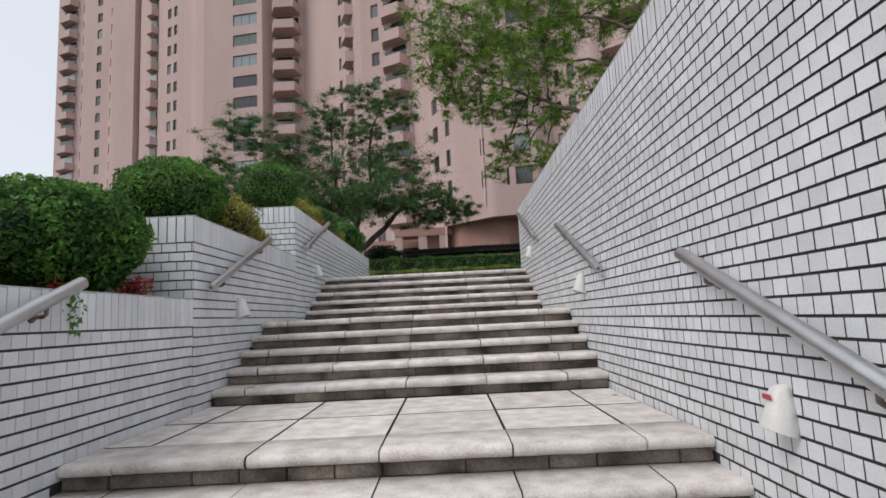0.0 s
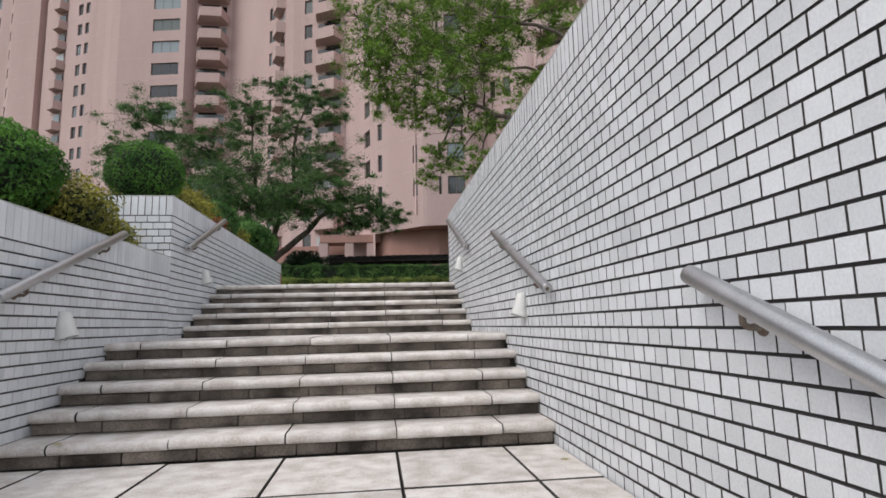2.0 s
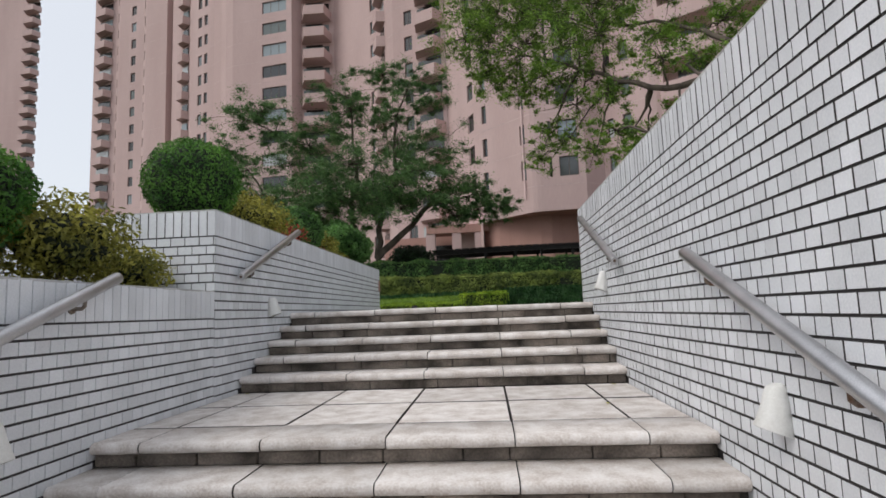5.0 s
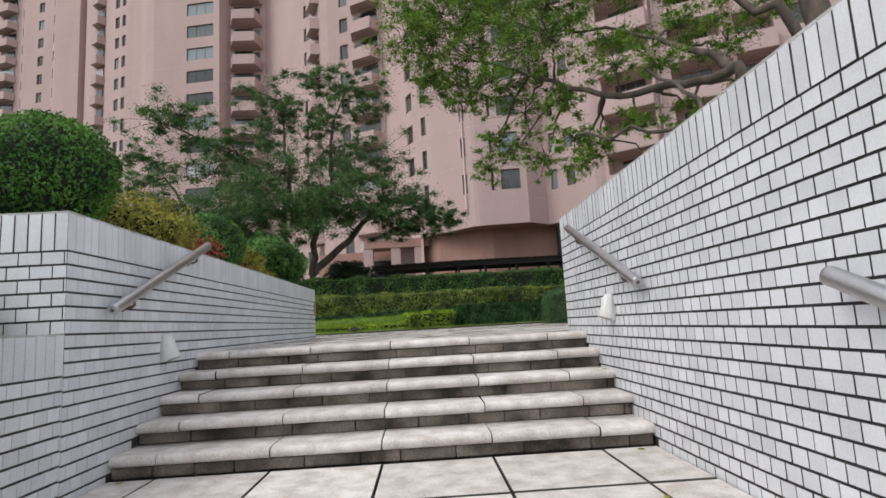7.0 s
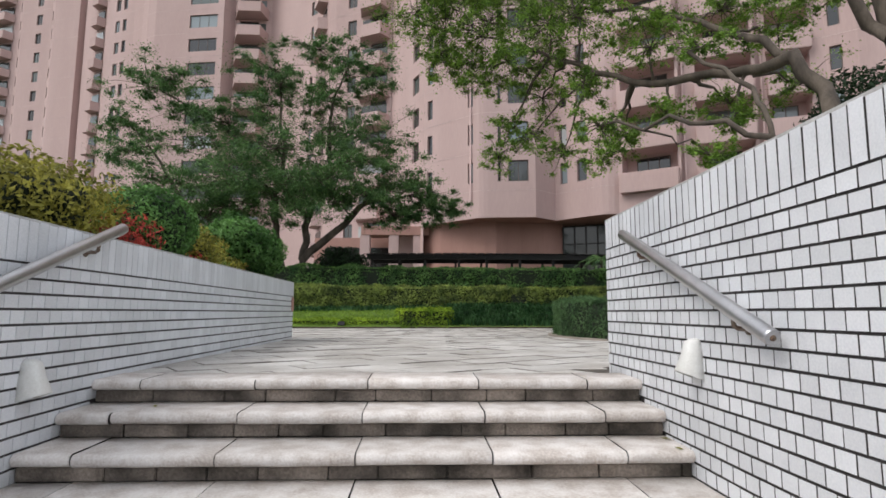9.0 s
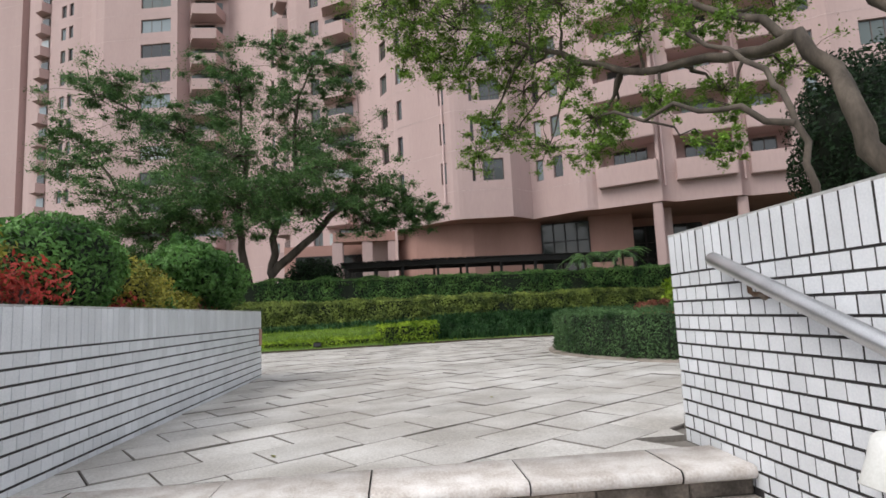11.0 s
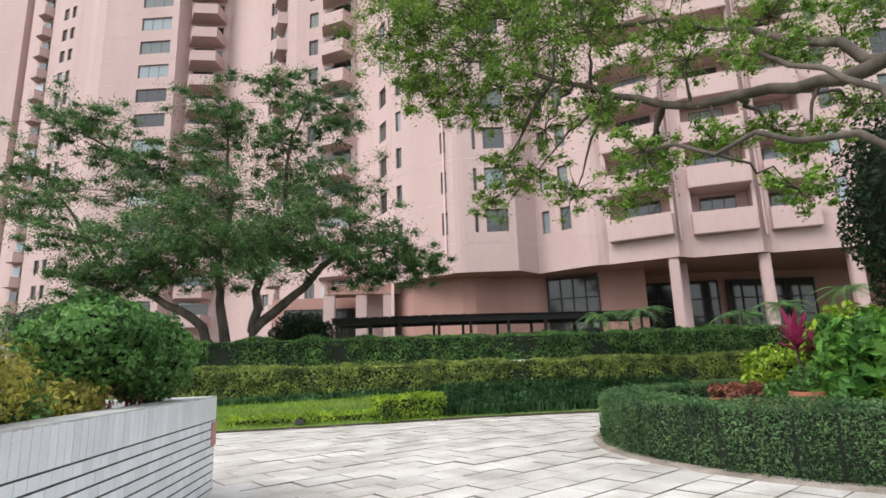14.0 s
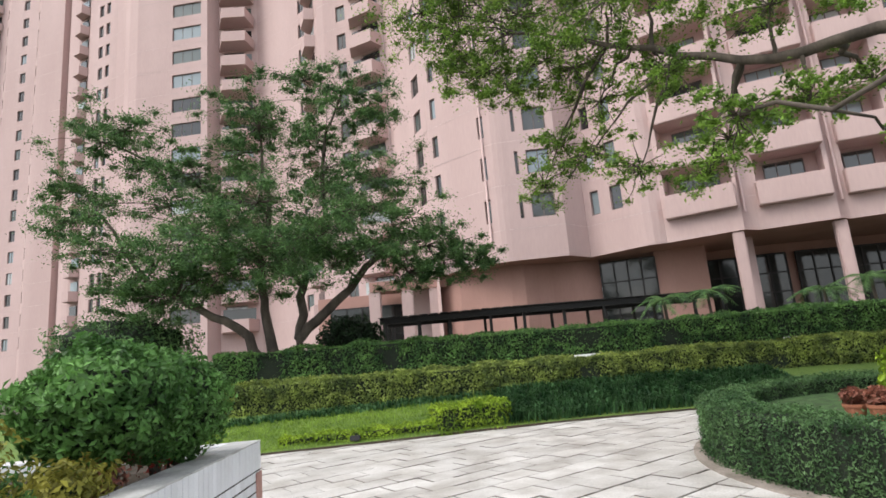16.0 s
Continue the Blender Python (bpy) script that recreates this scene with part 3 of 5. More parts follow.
# ---- handrails and step lights ----
def handrail(x, side, y0, z0, y1, z1):
    """side: +1 where the wall is towards +x."""
    root = put("handrail", None, label="brushed steel tube handrail on short wall brackets", category="handrail", group="stair handrails")
    root.location = (x, y0, z0)
    d = Vector((0, y1 - y0, z1 - z0))
    u = d.normalized()
    b = Buf()
    r = 0.042
    b.tube([u * -0.004, Vector(), u * 0.012, d - u * 0.012, d, d + u * 0.004], [r * 0.86, r * 0.97, r, r, r * 0.97, r * 0.86], 20)
    rail = put("rail", b.mesh("rail", M_STEEL, True), root)
    rail.data.polygons[-1].use_smooth = rail.data.polygons[-2].use_smooth = False
    b = Buf()
    b.tube([u * -0.0035, u * -0.012], [0.016, 0.012], 10)
    put("end_bolt", b.mesh("end_bolt", M_BRACKET), root, label="small stained end bolt")
    for t in (0.17, 0.83):
        b = Buf()
        p = d * t
        gap = abs((XR if side > 0 else XL) - x)
        b.tube([p + Vector((0, 0, -r)), p + Vector((0, 0, -r - 0.035)), p + Vector((side * 0.02, 0, -r - 0.05)), p + Vector((side * gap, 0, -r - 0.05))], [0.014, 0.013, 0.013, 0.016], 8)
        br = put("bracket", b.mesh("bracket", M_BRACKET, True), root, label="stained metal bracket")
        b = Buf()
        q = p + Vector((side * gap, 0, -r - 0.05))
        b.tube([q, q - Vector((side * 0.008, 0, 0))], [0.035, 0.033], 14)
        put("wall_plate", b.mesh("wall_plate", M_BRACKET), br)
    return root


for x, side in ((1.275, 1), (-2.645, -1)):
    handrail(x, side, -1.05, 0.37, 0.82, 1.14)
    handrail(x, side, 2.79, 1.21, 4.66, 1.965)
    handrail(x, side, 6.64, 2.09, 8.46, 2.83)


def step_light(side, y, z, sticker):
    """A hooded lamp on the wall: narrow rounded top, wide open foot standing off the wall."""
    root = put("step_light", None, label="white enamel hooded step light on tiles" + (" with a red sticker" if sticker else ""), category="wall lamp", group="stair step lights")
    root.location = (XR if side > 0 else XL, y, z)
    b = Buf()
    rows_ = [(-0.10, 0.118, 0.150), (-0.095, 0.12, 0.150), (0.0, 0.095, 0.135), (0.06, 0.080, 0.108), (0.09, 0.068, 0.095), (0.105, 0.045, 0.072), (0.109, 0.0, 0.0)]
    n = 12
    for h, out_, w in rows_:
        for k in range(n + 1):
            a = math.pi * k / n
            e = abs(math.cos(a)) ** 0.6 * math.copysign(1, math.cos(a))
            far_out = max(0, math.sin(a)) ** 0.6
            slant = (0.05 * far_out - 0.04) if h < -0.05 else 0.0
            b.v.append((-side * out_ * far_out * (1.15 if h < -0.05 else 1.0), e * w / 2, h + slant))
    for j in range(len(rows_) - 1):
        for k in range(n):
            s = j * (n + 1) + k
            b.f.append((s, s + 1, s + n + 2, s + n + 1))
            b.i.append(0)
    hood = put("hood", b.mesh("hood", M_WHITE, True), root)
    mod = hood.modifiers.new("thickness", "SOLIDIFY")
    mod.thickness = 0.006
    b = Buf()
    b.box(-0.016 if side > 0 else 0.002, -0.06, -0.125, -0.002 if side > 0 else 0.016, 0.06, -0.04)
    put("back_plate", b.mesh("back_plate", M_WHITE), root)
    if sticker:
        st = Buf()
        st.box(-side * 0.087 - 0.002, -0.035, 0.055, -side * 0.087 + 0.002, 0.035, 0.08, m=pose(0, 0, 0, 0, -side * 8, 0))
        put("sticker", st.mesh("sticker", M_RED), root, label="red sticker")


step_light(1, -0.03, 0.29, True)
step_light(1, 3.76, 1.13, False)
step_light(1, 7.5, 1.94, False)
step_light(-1, 3.76, 1.03, False)
step_light(-1, 7.66, 1.79, False)
step_light(-1, -0.03, 0.22, False)

# ---- plaza paving, lawn ----
LAWN = [(-16, 19.6), (-8, 20.7), (-4.5, 21.3), (-2, 21.6), (0.5, 22.1), (3, 22.35), (5, 22.4), (9, 22.0), (16, 20.5)]


def lawn_y(x):
    for (a, p), (c, q) in zip(LAWN, LAWN[1:]):
        if a <= x <= c:
            return p + (q - p) * (x - a) / (c - a)
    return 21.0


def clip(poly, a, b, c):
    """The part of a polygon where a x + b y >= c."""
    outp = []
    for k, p in enumerate(poly):
        q = poly[(k + 1) % len(poly)]
        dp, dq = a * p[0] + b * p[1] - c, a * q[0] + b * q[1] - c
        if dp >= 0:
            outp.append(p)
        if (dp >= 0) != (dq >= 0):
            t = dp / (dp - dq)
            outp.append((p[0] + t * (q[0] - p[0]), p[1] + t * (q[1] - p[1])))
    return outp


bb = Buf()
bb.box(XL - 0.05, 8.5, 1.5, XR + 0.05, 9.1, 1.660)
bb.box(XL - 0.05, 9.1, 1.5, 16, 14.8, 1.660)
bb.box(-16, 14.8, 1.5, 16, 23.0, 1.660)
plaza = put("pavement_plaza", bb.mesh("pavement_plaza", M_JOINT), label="pale granite slabs laid diagonally on the upper terrace", category="pavement", kind="structure")
turn = radians(34)
cu, su = math.cos(turn), math.sin(turn)
SL, SW = 0.64, 0.44
SLAB = slab_mesh("paving_slab", SL - 0.010, SW - 0.010, M_PAVE, 0.04, M_JOINT)
field = Buf()
rr = random.Random(5)
singles = 0
for j in range(-60, 80):
    for i in range(-40, 50):
        u, v = (i + (0.5 if j % 2 else 0.0)) * SL, j * SW
        x, y = u * cu - v * su, 14 + u * su + v * cu
        if y < 8.2 or x < -14 or x > 14 or y > lawn_y(x) + 0.6:
            continue
        if math.hypot(x - 6.6, y - 16) < 3.6 or (y < 14.9 and x < XL - 0.5) or (y < 8.9 and x > XR + 0.5):
            continue
        du = (SL - 0.010) / 2
        dv = (SW - 0.010) / 2
        poly = [(x + a * du * cu - c * dv * su, y + a * du * su + c * dv * cu) for a, c in ((-1, -1), (1, -1), (1, 1), (-1, 1))]
        full = poly
        poly = clip(poly, 0, 1, 8.82)
        if y < 14.85 and x < -1.5:
            poly = clip(poly, 1, 0, XL + 0.004)
        if y < 9.1 and x > 0.5:
            poly = clip(poly, -1, 0, -(XR - 0.004))
        if x > XR:
            poly = clip(poly, 0, 1, 9.11)
        if len(poly) < 3:
            continue
        dz = rr.uniform(-0.009, 0.004)
        if poly == full and singles < 300 and -2.7 < x < 4 and 9 < y < 18.5:
            put("paving_slab", SLAB, plaza, pose(x, y, TOP + dz, rr.uniform(-0.5, 0.5), rr.uniform(-0.5, 0.5), 34 + rr.uniform(-0.8, 0.8)))
            singles += 1
        else:
            k = len(field.v)
            n = len(poly)
            field.v.extend([(p[0], p[1], TOP + dz) for p in poly] + [(p[0], p[1], 1.65) for p in poly])
            field.f.append(tuple(k + a for a in range(n)))
            field.i.append(0)
            for a in range(n):
                field.f.append((k + a, k + n + a, k + n + (a + 1) % n, k + (a + 1) % n))
                field.i.append(1)
tagged(put("paving_field", field.mesh("paving_field", [M_PAVES, M_JOINT]), plaza), kind="stuff")

bb = Buf()
fine_x = [-16 + 0.5 * k for k in range(65)]
for x0, x1 in zip(fine_x, fine_x[1:]):
    a, c = lawn_y(x0), lawn_y(x1)
    bb.quad((x0, a, 1.60), (x1, c, 1.60), (x1, c, 1.745), (x0, a, 1.745), mat=1)
    bb.quad((x0, a, 1.745), (x1, c, 1.745), (x1, 25.0, 2.72), (x0, 25.0, 2.72))
put("lawn", bb.mesh("lawn", [M_TURF, M_SOIL]), label="short bright green lawn beyond the paving", category="lawn", kind="structure")
rng = np.random.default_rng(11)
n = 26000
gx = rng.uniform(-9, 1.5, n)
gy = np.array([lawn_y(x) for x in gx]) + rng.uniform(0.02, 1.9, n)
h = rng.uniform(0.03, 0.08, n)
aa = rng.uniform(0, 6.28, n)
ly = np.array([lawn_y(x) for x in gx])
p0 = np.stack([gx, gy, 1.745 + 0.975 * (gy - ly) / (25.0 - ly)], 1)
off = np.stack([np.cos(aa) * 0.008, np.sin(aa) * 0.008, np.zeros(n)], 1)
tip = p0 + np.stack([rng.normal(0, 0.02, n), rng.normal(0, 0.02, n), h], 1)
put("grass", fast_mesh("grass", np.stack([p0 - off, p0 + off, tip], 1).reshape(-1, 3), np.arange(n * 3).reshape(-1, 3), L_GRASS), label="fine bright green grass blades on the lawn", category="grass", kind="stuff")


# ---- buildings ----
STOREY = 2.7


class Facade:
    """Walls of one building with real openings; windows and balconies become its parts."""

    def __init__(self, name, label, z0, sill, storeys, base=None):
        self.root = put(name, None, label=label, category="building")
        self.buf, self.z0, self.sill, self.n = Buf(), z0, sill, storeys
        self.z1 = sill + STOREY * storeys
        self.made = {}

    def seg(self, a, b, cols=(), z0=None):
        """A wall from a to b, seen from its right-hand side; cols: (from, to, kind) in metres along it, kind window, slit or loggia."""
        z0 = self.z0 if z0 is None else z0
        a, b = Vector((*a, 0)), Vector((*b, 0))
        L = (b - a).length
        d = (b - a) / L
        n = Vector((d.y, -d.x, 0))
        P = lambda u, z, out_=0.0: a + d * u + n * out_ + Vector((0, 0, z))
        us = sorted({0.0, L} | {min(max(q, 0), L) for c in cols for q in c[:2]})
        rows_ = [(self.sill + STOREY * k, self.sill + STOREY * k + 1.45) for k in range(self.n)]
        for u0, u1 in zip(us, us[1:]):
            if u1 - u0 < 1e-4:
                continue
            hole = any(c[0] <= u0 + 1e-4 and u1 - 1e-4 <= c[1] for c in cols)
            if not hole:
                self.buf.quad(P(u0, z0), P(u1, z0), P(u1, self.z1), P(u0, self.z1))
                continue
            z = z0
            for s, t in rows_:
                if s > z:
                    self.buf.quad(P(u0, z), P(u1, z), P(u1, s), P(u0, s))
                z = t
            self.buf.quad(P(u0, z), P(u1, z), P(u1, self.z1), P(u0, self.z1))
        for u0, u1, kind in cols:
            dep = 1.3 if kind == "loggia" else 0.22
            for s, t in rows_:
                for q in (((u0, s), (u1, s)), ((u1, t), (u0, t)), ((u0, t), (u0, s)), ((u1, s), (u1, t))):
                    (p, z), (p2, zz) = q
                    self.buf.quad(P(p, z), P(p2, zz), P(p2, zz, -dep), P(p, z, -dep))
                self.buf.quad(P(u0, s, -dep), P(u1, s, -dep), P(u1, t, -dep), P(u0, t, -dep))
                w = (u1 - u0) * (0.62 if kind == "loggia" else 1.0) - 0.02
                h = (t - s) * (0.86 if kind == "loggia" else 1.0) - 0.02
                self.window(P((u0 + u1) / 2, s + h / 2 + 0.01, -dep + 0.05), d, w, h)
                if kind == "loggia":
                    pw = u1 - u0 + 0.16
                    key = ("parapet", round(pw, 2))
                    if key not in self.made:
                        self.made[key] = bevel_box("parapet", pw, 0.5, 1.28, M_STUCCO, 0.04)
                    c = P((u0 + u1) / 2, s - 0.6, 0.2)
                    put("parapet", self.made[key], self.root, pose(c.x, c.y, c.z, 0, 0, math.degrees(math.atan2(d.y, d.x))))
        for k in range(self.n):
            z = self.sill + STOREY * k - 0.62
            self.buf.quad(P(0, z, 0.012), P(L, z, 0.012), P(L, z + 0.05, 0.012), P(0, z + 0.05, 0.012), mat=1)

    def window(self, c, d, w, h):
        key = (round(w, 2), round(h, 2))
        if key not in self.made:
            fb, pb, f = Buf(), Buf(), 0.055
            fb.box(-w / 2, -0.04, -h / 2, -w / 2 + f, 0.04, h / 2)
            fb.box(w / 2 - f, -0.04, -h / 2, w / 2, 0.04, h / 2)
            fb.box(-w / 2 + f, -0.04, -h / 2, w / 2 - f, 0.04, -h / 2 + f)
            fb.box(-w / 2 + f, -0.04, h / 2 - f, w / 2 - f, 0.04, h / 2)
            bars = 0 if w < 0.7 else (1 if w < 1.6 else 2)
            for k in range(bars):
                x = -w / 2 + w * (k + 1) / (bars + 1)
                fb.box(x - 0.025, -0.035, -h / 2 + f, x + 0.025, 0.035, h / 2 - f)
            pb.box(-w / 2 + f * 0.5, -0.006, -h / 2 + f * 0.5, w / 2 - f * 0.5, 0.006, h / 2 - f * 0.5)
            self.made[key] = (fb.mesh("window", M_FRAME), pb.mesh("pane", M_GLASS))
        fm, pm = self.made[key]
        rz = math.degrees(math.atan2(d.y, d.x))
        w_ = put("window", fm, self.root, pose(c.x, c.y, c.z, 0, 0, rz))
        put("pane", pm, w_)

    def arc(self, pts):
        for a, b in zip(pts, pts[1:]):
            self.seg(a, b)

    def balconies(self, a, b, out_=1.3, first=0, z_off=0.0, taper=0.25):
        """A stack of balconies with solid parapets along a to b: slab, faceted parapet, and a dark door behind."""
        a, b = Vector((*a, 0)), Vector((*b, 0))
        L = (b - a).length
        d = (b - a) / L
        plan = [(0, 0), (L * taper, -out_), (L * (1 - taper * 0.4), -out_), (L, 0)]
        bb = Buf()
        for (x0, y0), (x1, y1) in zip(plan, plan[1:]):
            e = Vector((x1 - x0, y1 - y0)).normalized() * 0.12
            nx, ny = -e.y, e.x
            bb.quad((x0, y0, -0.12), (x1, y1, -0.12), (x1, y1, 1.0), (x0, y0, 1.0))
            bb.quad((x0 + nx, y0 + ny, 0.0), (x1 + nx, y1 + ny, 0.0), (x1 + nx, y1 + ny, 1.0), (x0 + nx, y0 + ny, 1.0))
            bb.quad((x0, y0, 1.0), (x1, y1, 1.0), (x1 + nx, y1 + ny, 1.0), (x0 + nx, y0 + ny, 1.0))
        bb.quad(*[(x, y, -0.12) for x, y in plan])
        bb.quad(*[(x, y, 0.0) for x, y in plan])
        me = bb.mesh("balcony", M_STUCCO)
        door = Buf()
        door.box(0.25, -0.05, 0.02, L - 0.3, 0.02, 2.15)
        dm = door.mesh("balcony_door", M_GLASS)
        rz = math.degrees(math.atan2(d.y, d.x))
        for k in range(first, self.n):
            m = pose(a.x, a.y, self.sill + STOREY * k - 1.0 + z_off, 0, 0, rz)
            q = put("balcony", me, self.root, m)
            put("balcony_door", dm, q)

    def pipe(self, x, y):
        bb = Buf()
        bb.tube([(x, y, self.z0 + 1.0), (x, y, self.z1)], [0.06, 0.06], 8)
        put("drainpipe", bb.mesh("drainpipe", M_STUCCO, True), self.root, label="pink painted drainpipe")

    def close(self, back):
        """Side and rear walls and a flat roof with a parapet."""
        for a, b in zip(back, back[1:]):
            self.seg(a, b)
        put("wall", self.buf.mesh("wall", [M_STUCCO, M_BAND]), self.root)

    def roof(self, pts):
        bb = Buf()
        bb.quad(*[(x, y, self.z1) for x, y in pts])
        put("roof", bb.mesh("roof", M_STUCCO_SHADE), self.root)


# the near block, raised over an open ground floor
SOFFIT = 8.5
near = Facade("apartment_building", "pink stucco apartment block with loggias over a recessed ground floor", SOFFIT, 10.95, 14)
near.seg((-2.86, 50.5), (-1.38, 47.0), z0=3.2)
near.seg((-1.38, 47.0), (-0.05, 44.0), [(1.1, 2.3, "window")], z0=3.2)
near.seg((-0.05, 44.0), (3.42, 40.6), [(0.35, 0.85, "slit"), (4.2, 4.65, "slit")], z0=SOFFIT)
near.arc([(3.42, 40.6), (3.65, 40.40), (3.95, 40.28), (4.25, 40.22), (4.49, 40.2)])
near.seg((4.49, 40.2), (7.37, 39.8), [(0.4, 0.62, "slit"), (1.1, 2.45, "window")])
near.seg((7.37, 39.8), (8.99, 41.1))
near.seg((8.99, 41.1), (11.13, 38.8), [(0.45, 1.0, "window"), (1.75, 2.45, "window")])
near.arc([(11.13, 38.8), (11.4, 38.5), (11.75, 38.3), (12.1, 38.22), (12.38, 38.2)])
near.seg((12.38, 38.2), (15.45, 36.0), [(0.25, 3.6, "loggia")])
near.seg((15.45, 36.0), (15.65, 36.6))
near.seg((15.65, 36.6), (16.52, 36.4))
near.seg((16.52, 36.4), (19.67, 34.9), [(0.2, 3.3, "loggia")])
near.seg((19.67, 34.9), (20.0, 35.5))
near.seg((20.0, 35.5), (20.42, 35.2))
near.seg((20.42, 35.2), (23.38, 34.0), [(0.15, 2.4, "loggia")])
near.seg((23.38, 34.0), (24.6, 33.0), [(0.2, 0.8, "window")])
near.seg((24.6, 33.0), (34.0, 30.0), [(1.5, 3.5, "window"), (5.5, 7.5, "window")])
near.close([(34.0, 30.0), (38.0, 44.0), (20.0, 56.0), (-2.86, 50.5)])
near.pipe(3.1, 40.75)
near.pipe(15.9, 36.4)
near.pipe(20.2, 35.2)
OUT = [(-0.05, 44.0), (3.42, 40.6), (4.49, 40.2), (7.37, 39.8), (8.99, 41.1), (11.13, 38.8), (12.38, 38.2), (15.45, 36.0), (16.52, 36.4), (19.67, 34.9), (20.42, 35.2), (23.38, 34.0), (34.0, 30.0), (38.0, 44.0), (20.0, 56.0), (-1.38, 47.0)]
near.roof(OUT)
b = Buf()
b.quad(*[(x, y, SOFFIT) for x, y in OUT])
put("soffit", b.mesh("soffit", M_STUCCO_SHADE), near.root)
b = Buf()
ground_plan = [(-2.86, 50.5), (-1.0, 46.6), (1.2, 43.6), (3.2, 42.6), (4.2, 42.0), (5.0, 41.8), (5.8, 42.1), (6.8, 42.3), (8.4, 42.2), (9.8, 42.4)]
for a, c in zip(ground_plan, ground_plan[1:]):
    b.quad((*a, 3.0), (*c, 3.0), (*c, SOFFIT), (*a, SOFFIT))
put("ground_floor_wall", b.mesh("ground_floor_wall", M_STUCCO_SHADE), near.root)
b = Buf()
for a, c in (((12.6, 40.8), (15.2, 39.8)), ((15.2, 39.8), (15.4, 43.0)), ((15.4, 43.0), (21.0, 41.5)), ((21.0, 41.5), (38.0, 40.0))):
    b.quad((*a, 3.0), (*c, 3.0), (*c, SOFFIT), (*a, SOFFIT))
put("ground_floor_wall", b.mesh("ground_floor_wall", M_STUCCO_SHADE), near.root)


def glazing(root, a, c, z0, z1, cols_, rows_):
    """A glazed screen of dark frames and panes."""
    a, c = Vector((*a, 0)), Vector((*c, 0))
    L = (c - a).length
    d = (c - a) / L
    rz = math.degrees(math.atan2(d.y, d.x))
    m = pose(a.x, a.y, 0, 0, 0, rz)
    fb = Buf()
    for k in range(cols_ + 1):
        u = L * k / cols_
        fb.box(u - 0.05, -0.06, z0, u + 0.05, 0.06, z1)
    for k in range(rows_ + 1):
        z = z0 + (z1 - z0) * k / rows_
        fb.box(0, -0.045, z - 0.04, L, 0.045, z + 0.04)
    s = put("glazed_screen", fb.mesh("glazed_screen", M_BLACK), root, m)
    for k in range(cols_):
        for j in range(rows_):
            pb = Buf()
            u0, u1 = L * k / cols_ + 0.05, L * (k + 1) / cols_ - 0.05
            z, zz = z0 + (z1 - z0) * j / rows_ + 0.04, z0 + (z1 - z0) * (j + 1) / rows_ - 0.04
            pb.box(u0, -0.01, z, u1, 0.01, zz)
            put("pane", pb.mesh("pane", M_SHADE_GLASS), s)


glazing(near.root, (9.8, 42.2), (12.6, 40.8), 3.3, SOFFIT - 0.3, 4, 4)
glazing(near.root, (16.4, 42.6), (20.8, 41.3), 3.3, SOFFIT - 0.6, 5, 4)
glazing(near.root, (21.4, 41.2), (27.0, 40.6), 3.3, SOFFIT - 0.6, 6, 4)
for x, y, w in ((15.35, 36.5, 0.55), (16.9, 38.4, 0.5), (19.95, 35.4, 0.55), (24.2, 34.2, 0.6), (29.0, 33.0, 0.6)):
    put("column", bevel_box("column", w, w, SOFFIT - 3.0, M_STUCCO, 0.06), near.root, pose(x, y, (SOFFIT + 3.0) / 2, 0, 0, -25))
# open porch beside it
# Beam and rear wall use the darker stucco, their shadow being in the colour.
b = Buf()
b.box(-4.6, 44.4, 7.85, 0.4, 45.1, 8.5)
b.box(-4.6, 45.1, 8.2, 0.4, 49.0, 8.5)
put("porch_beam", b.mesh("porch_beam", M_STUCCO_SHADE), near.root)
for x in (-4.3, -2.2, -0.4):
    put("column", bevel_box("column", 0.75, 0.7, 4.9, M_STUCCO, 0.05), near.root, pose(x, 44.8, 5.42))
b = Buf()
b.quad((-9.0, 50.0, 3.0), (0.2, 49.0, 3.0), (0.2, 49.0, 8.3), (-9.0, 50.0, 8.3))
put("porch_wall", b.mesh("porch_wall", M_STUCCO_SHADE), near.root)
# Added dark screen that stands in for the shaded depth of the porch.
glazing(near.root, (-8.0, 49.6), (0.0, 48.8), 3.3, 7.4, 7, 2)

# the tall block behind
tall = Facade("apartment_tower", "tall pink stucco apartment tower with stacked balconies", 2.8, 8.4, 27)
tall.seg((-61.9, 82.0), (-56.6, 80.0), [(1.5, 3.3, "window")])
tall.seg((-56.6, 80.0), (-55.2, 78.6), [(0.6, 1.2, "slit")])
tall.seg((-55.2, 78.6), (-50.2, 77.0), [(2.6, 3.6, "window")])
tall.seg((-50.2, 77.0), (-48.8, 75.4), [(0.5, 1.3, "slit")])
tall.seg((-48.8, 75.4), (-44.7, 74.0))
tall.seg((-44.7, 74.0), (-44.3, 75.2))
tall.arc([(-44.3, 75.2), (-43.2, 73.0), (-41.2, 71.6), (-39.6, 71.0)])
tall.seg((-39.6, 71.0), (-38.6, 69.6))
tall.seg((-38.6, 69.6), (-34.2, 67.4), [(1.6, 2.4, "window"), (2.9, 3.6, "window")])
tall.arc([(-34.2, 67.4), (-32.6, 66.2), (-31.4, 64.8), (-30.6, 63.4), (-29.4, 62.7)])
tall.seg((-29.4, 62.7), (-21.6, 61.4), [(4.0, 7.2, "window")])
tall.seg((-21.6, 61.4), (-20.9, 62.9))
tall.seg((-20.9, 62.9), (-16.9, 62.9), [(0.5, 2.6, "window")])
tall.seg((-16.9, 62.9), (-10.6, 58.0), [(6.6, 7.5, "window")])
tall.seg((-10.6, 58.0), (-9.3, 54.4))
tall.arc([(-9.3, 54.4), (-8.9, 53.6), (-8.2, 53.0), (-7.4, 52.7)])
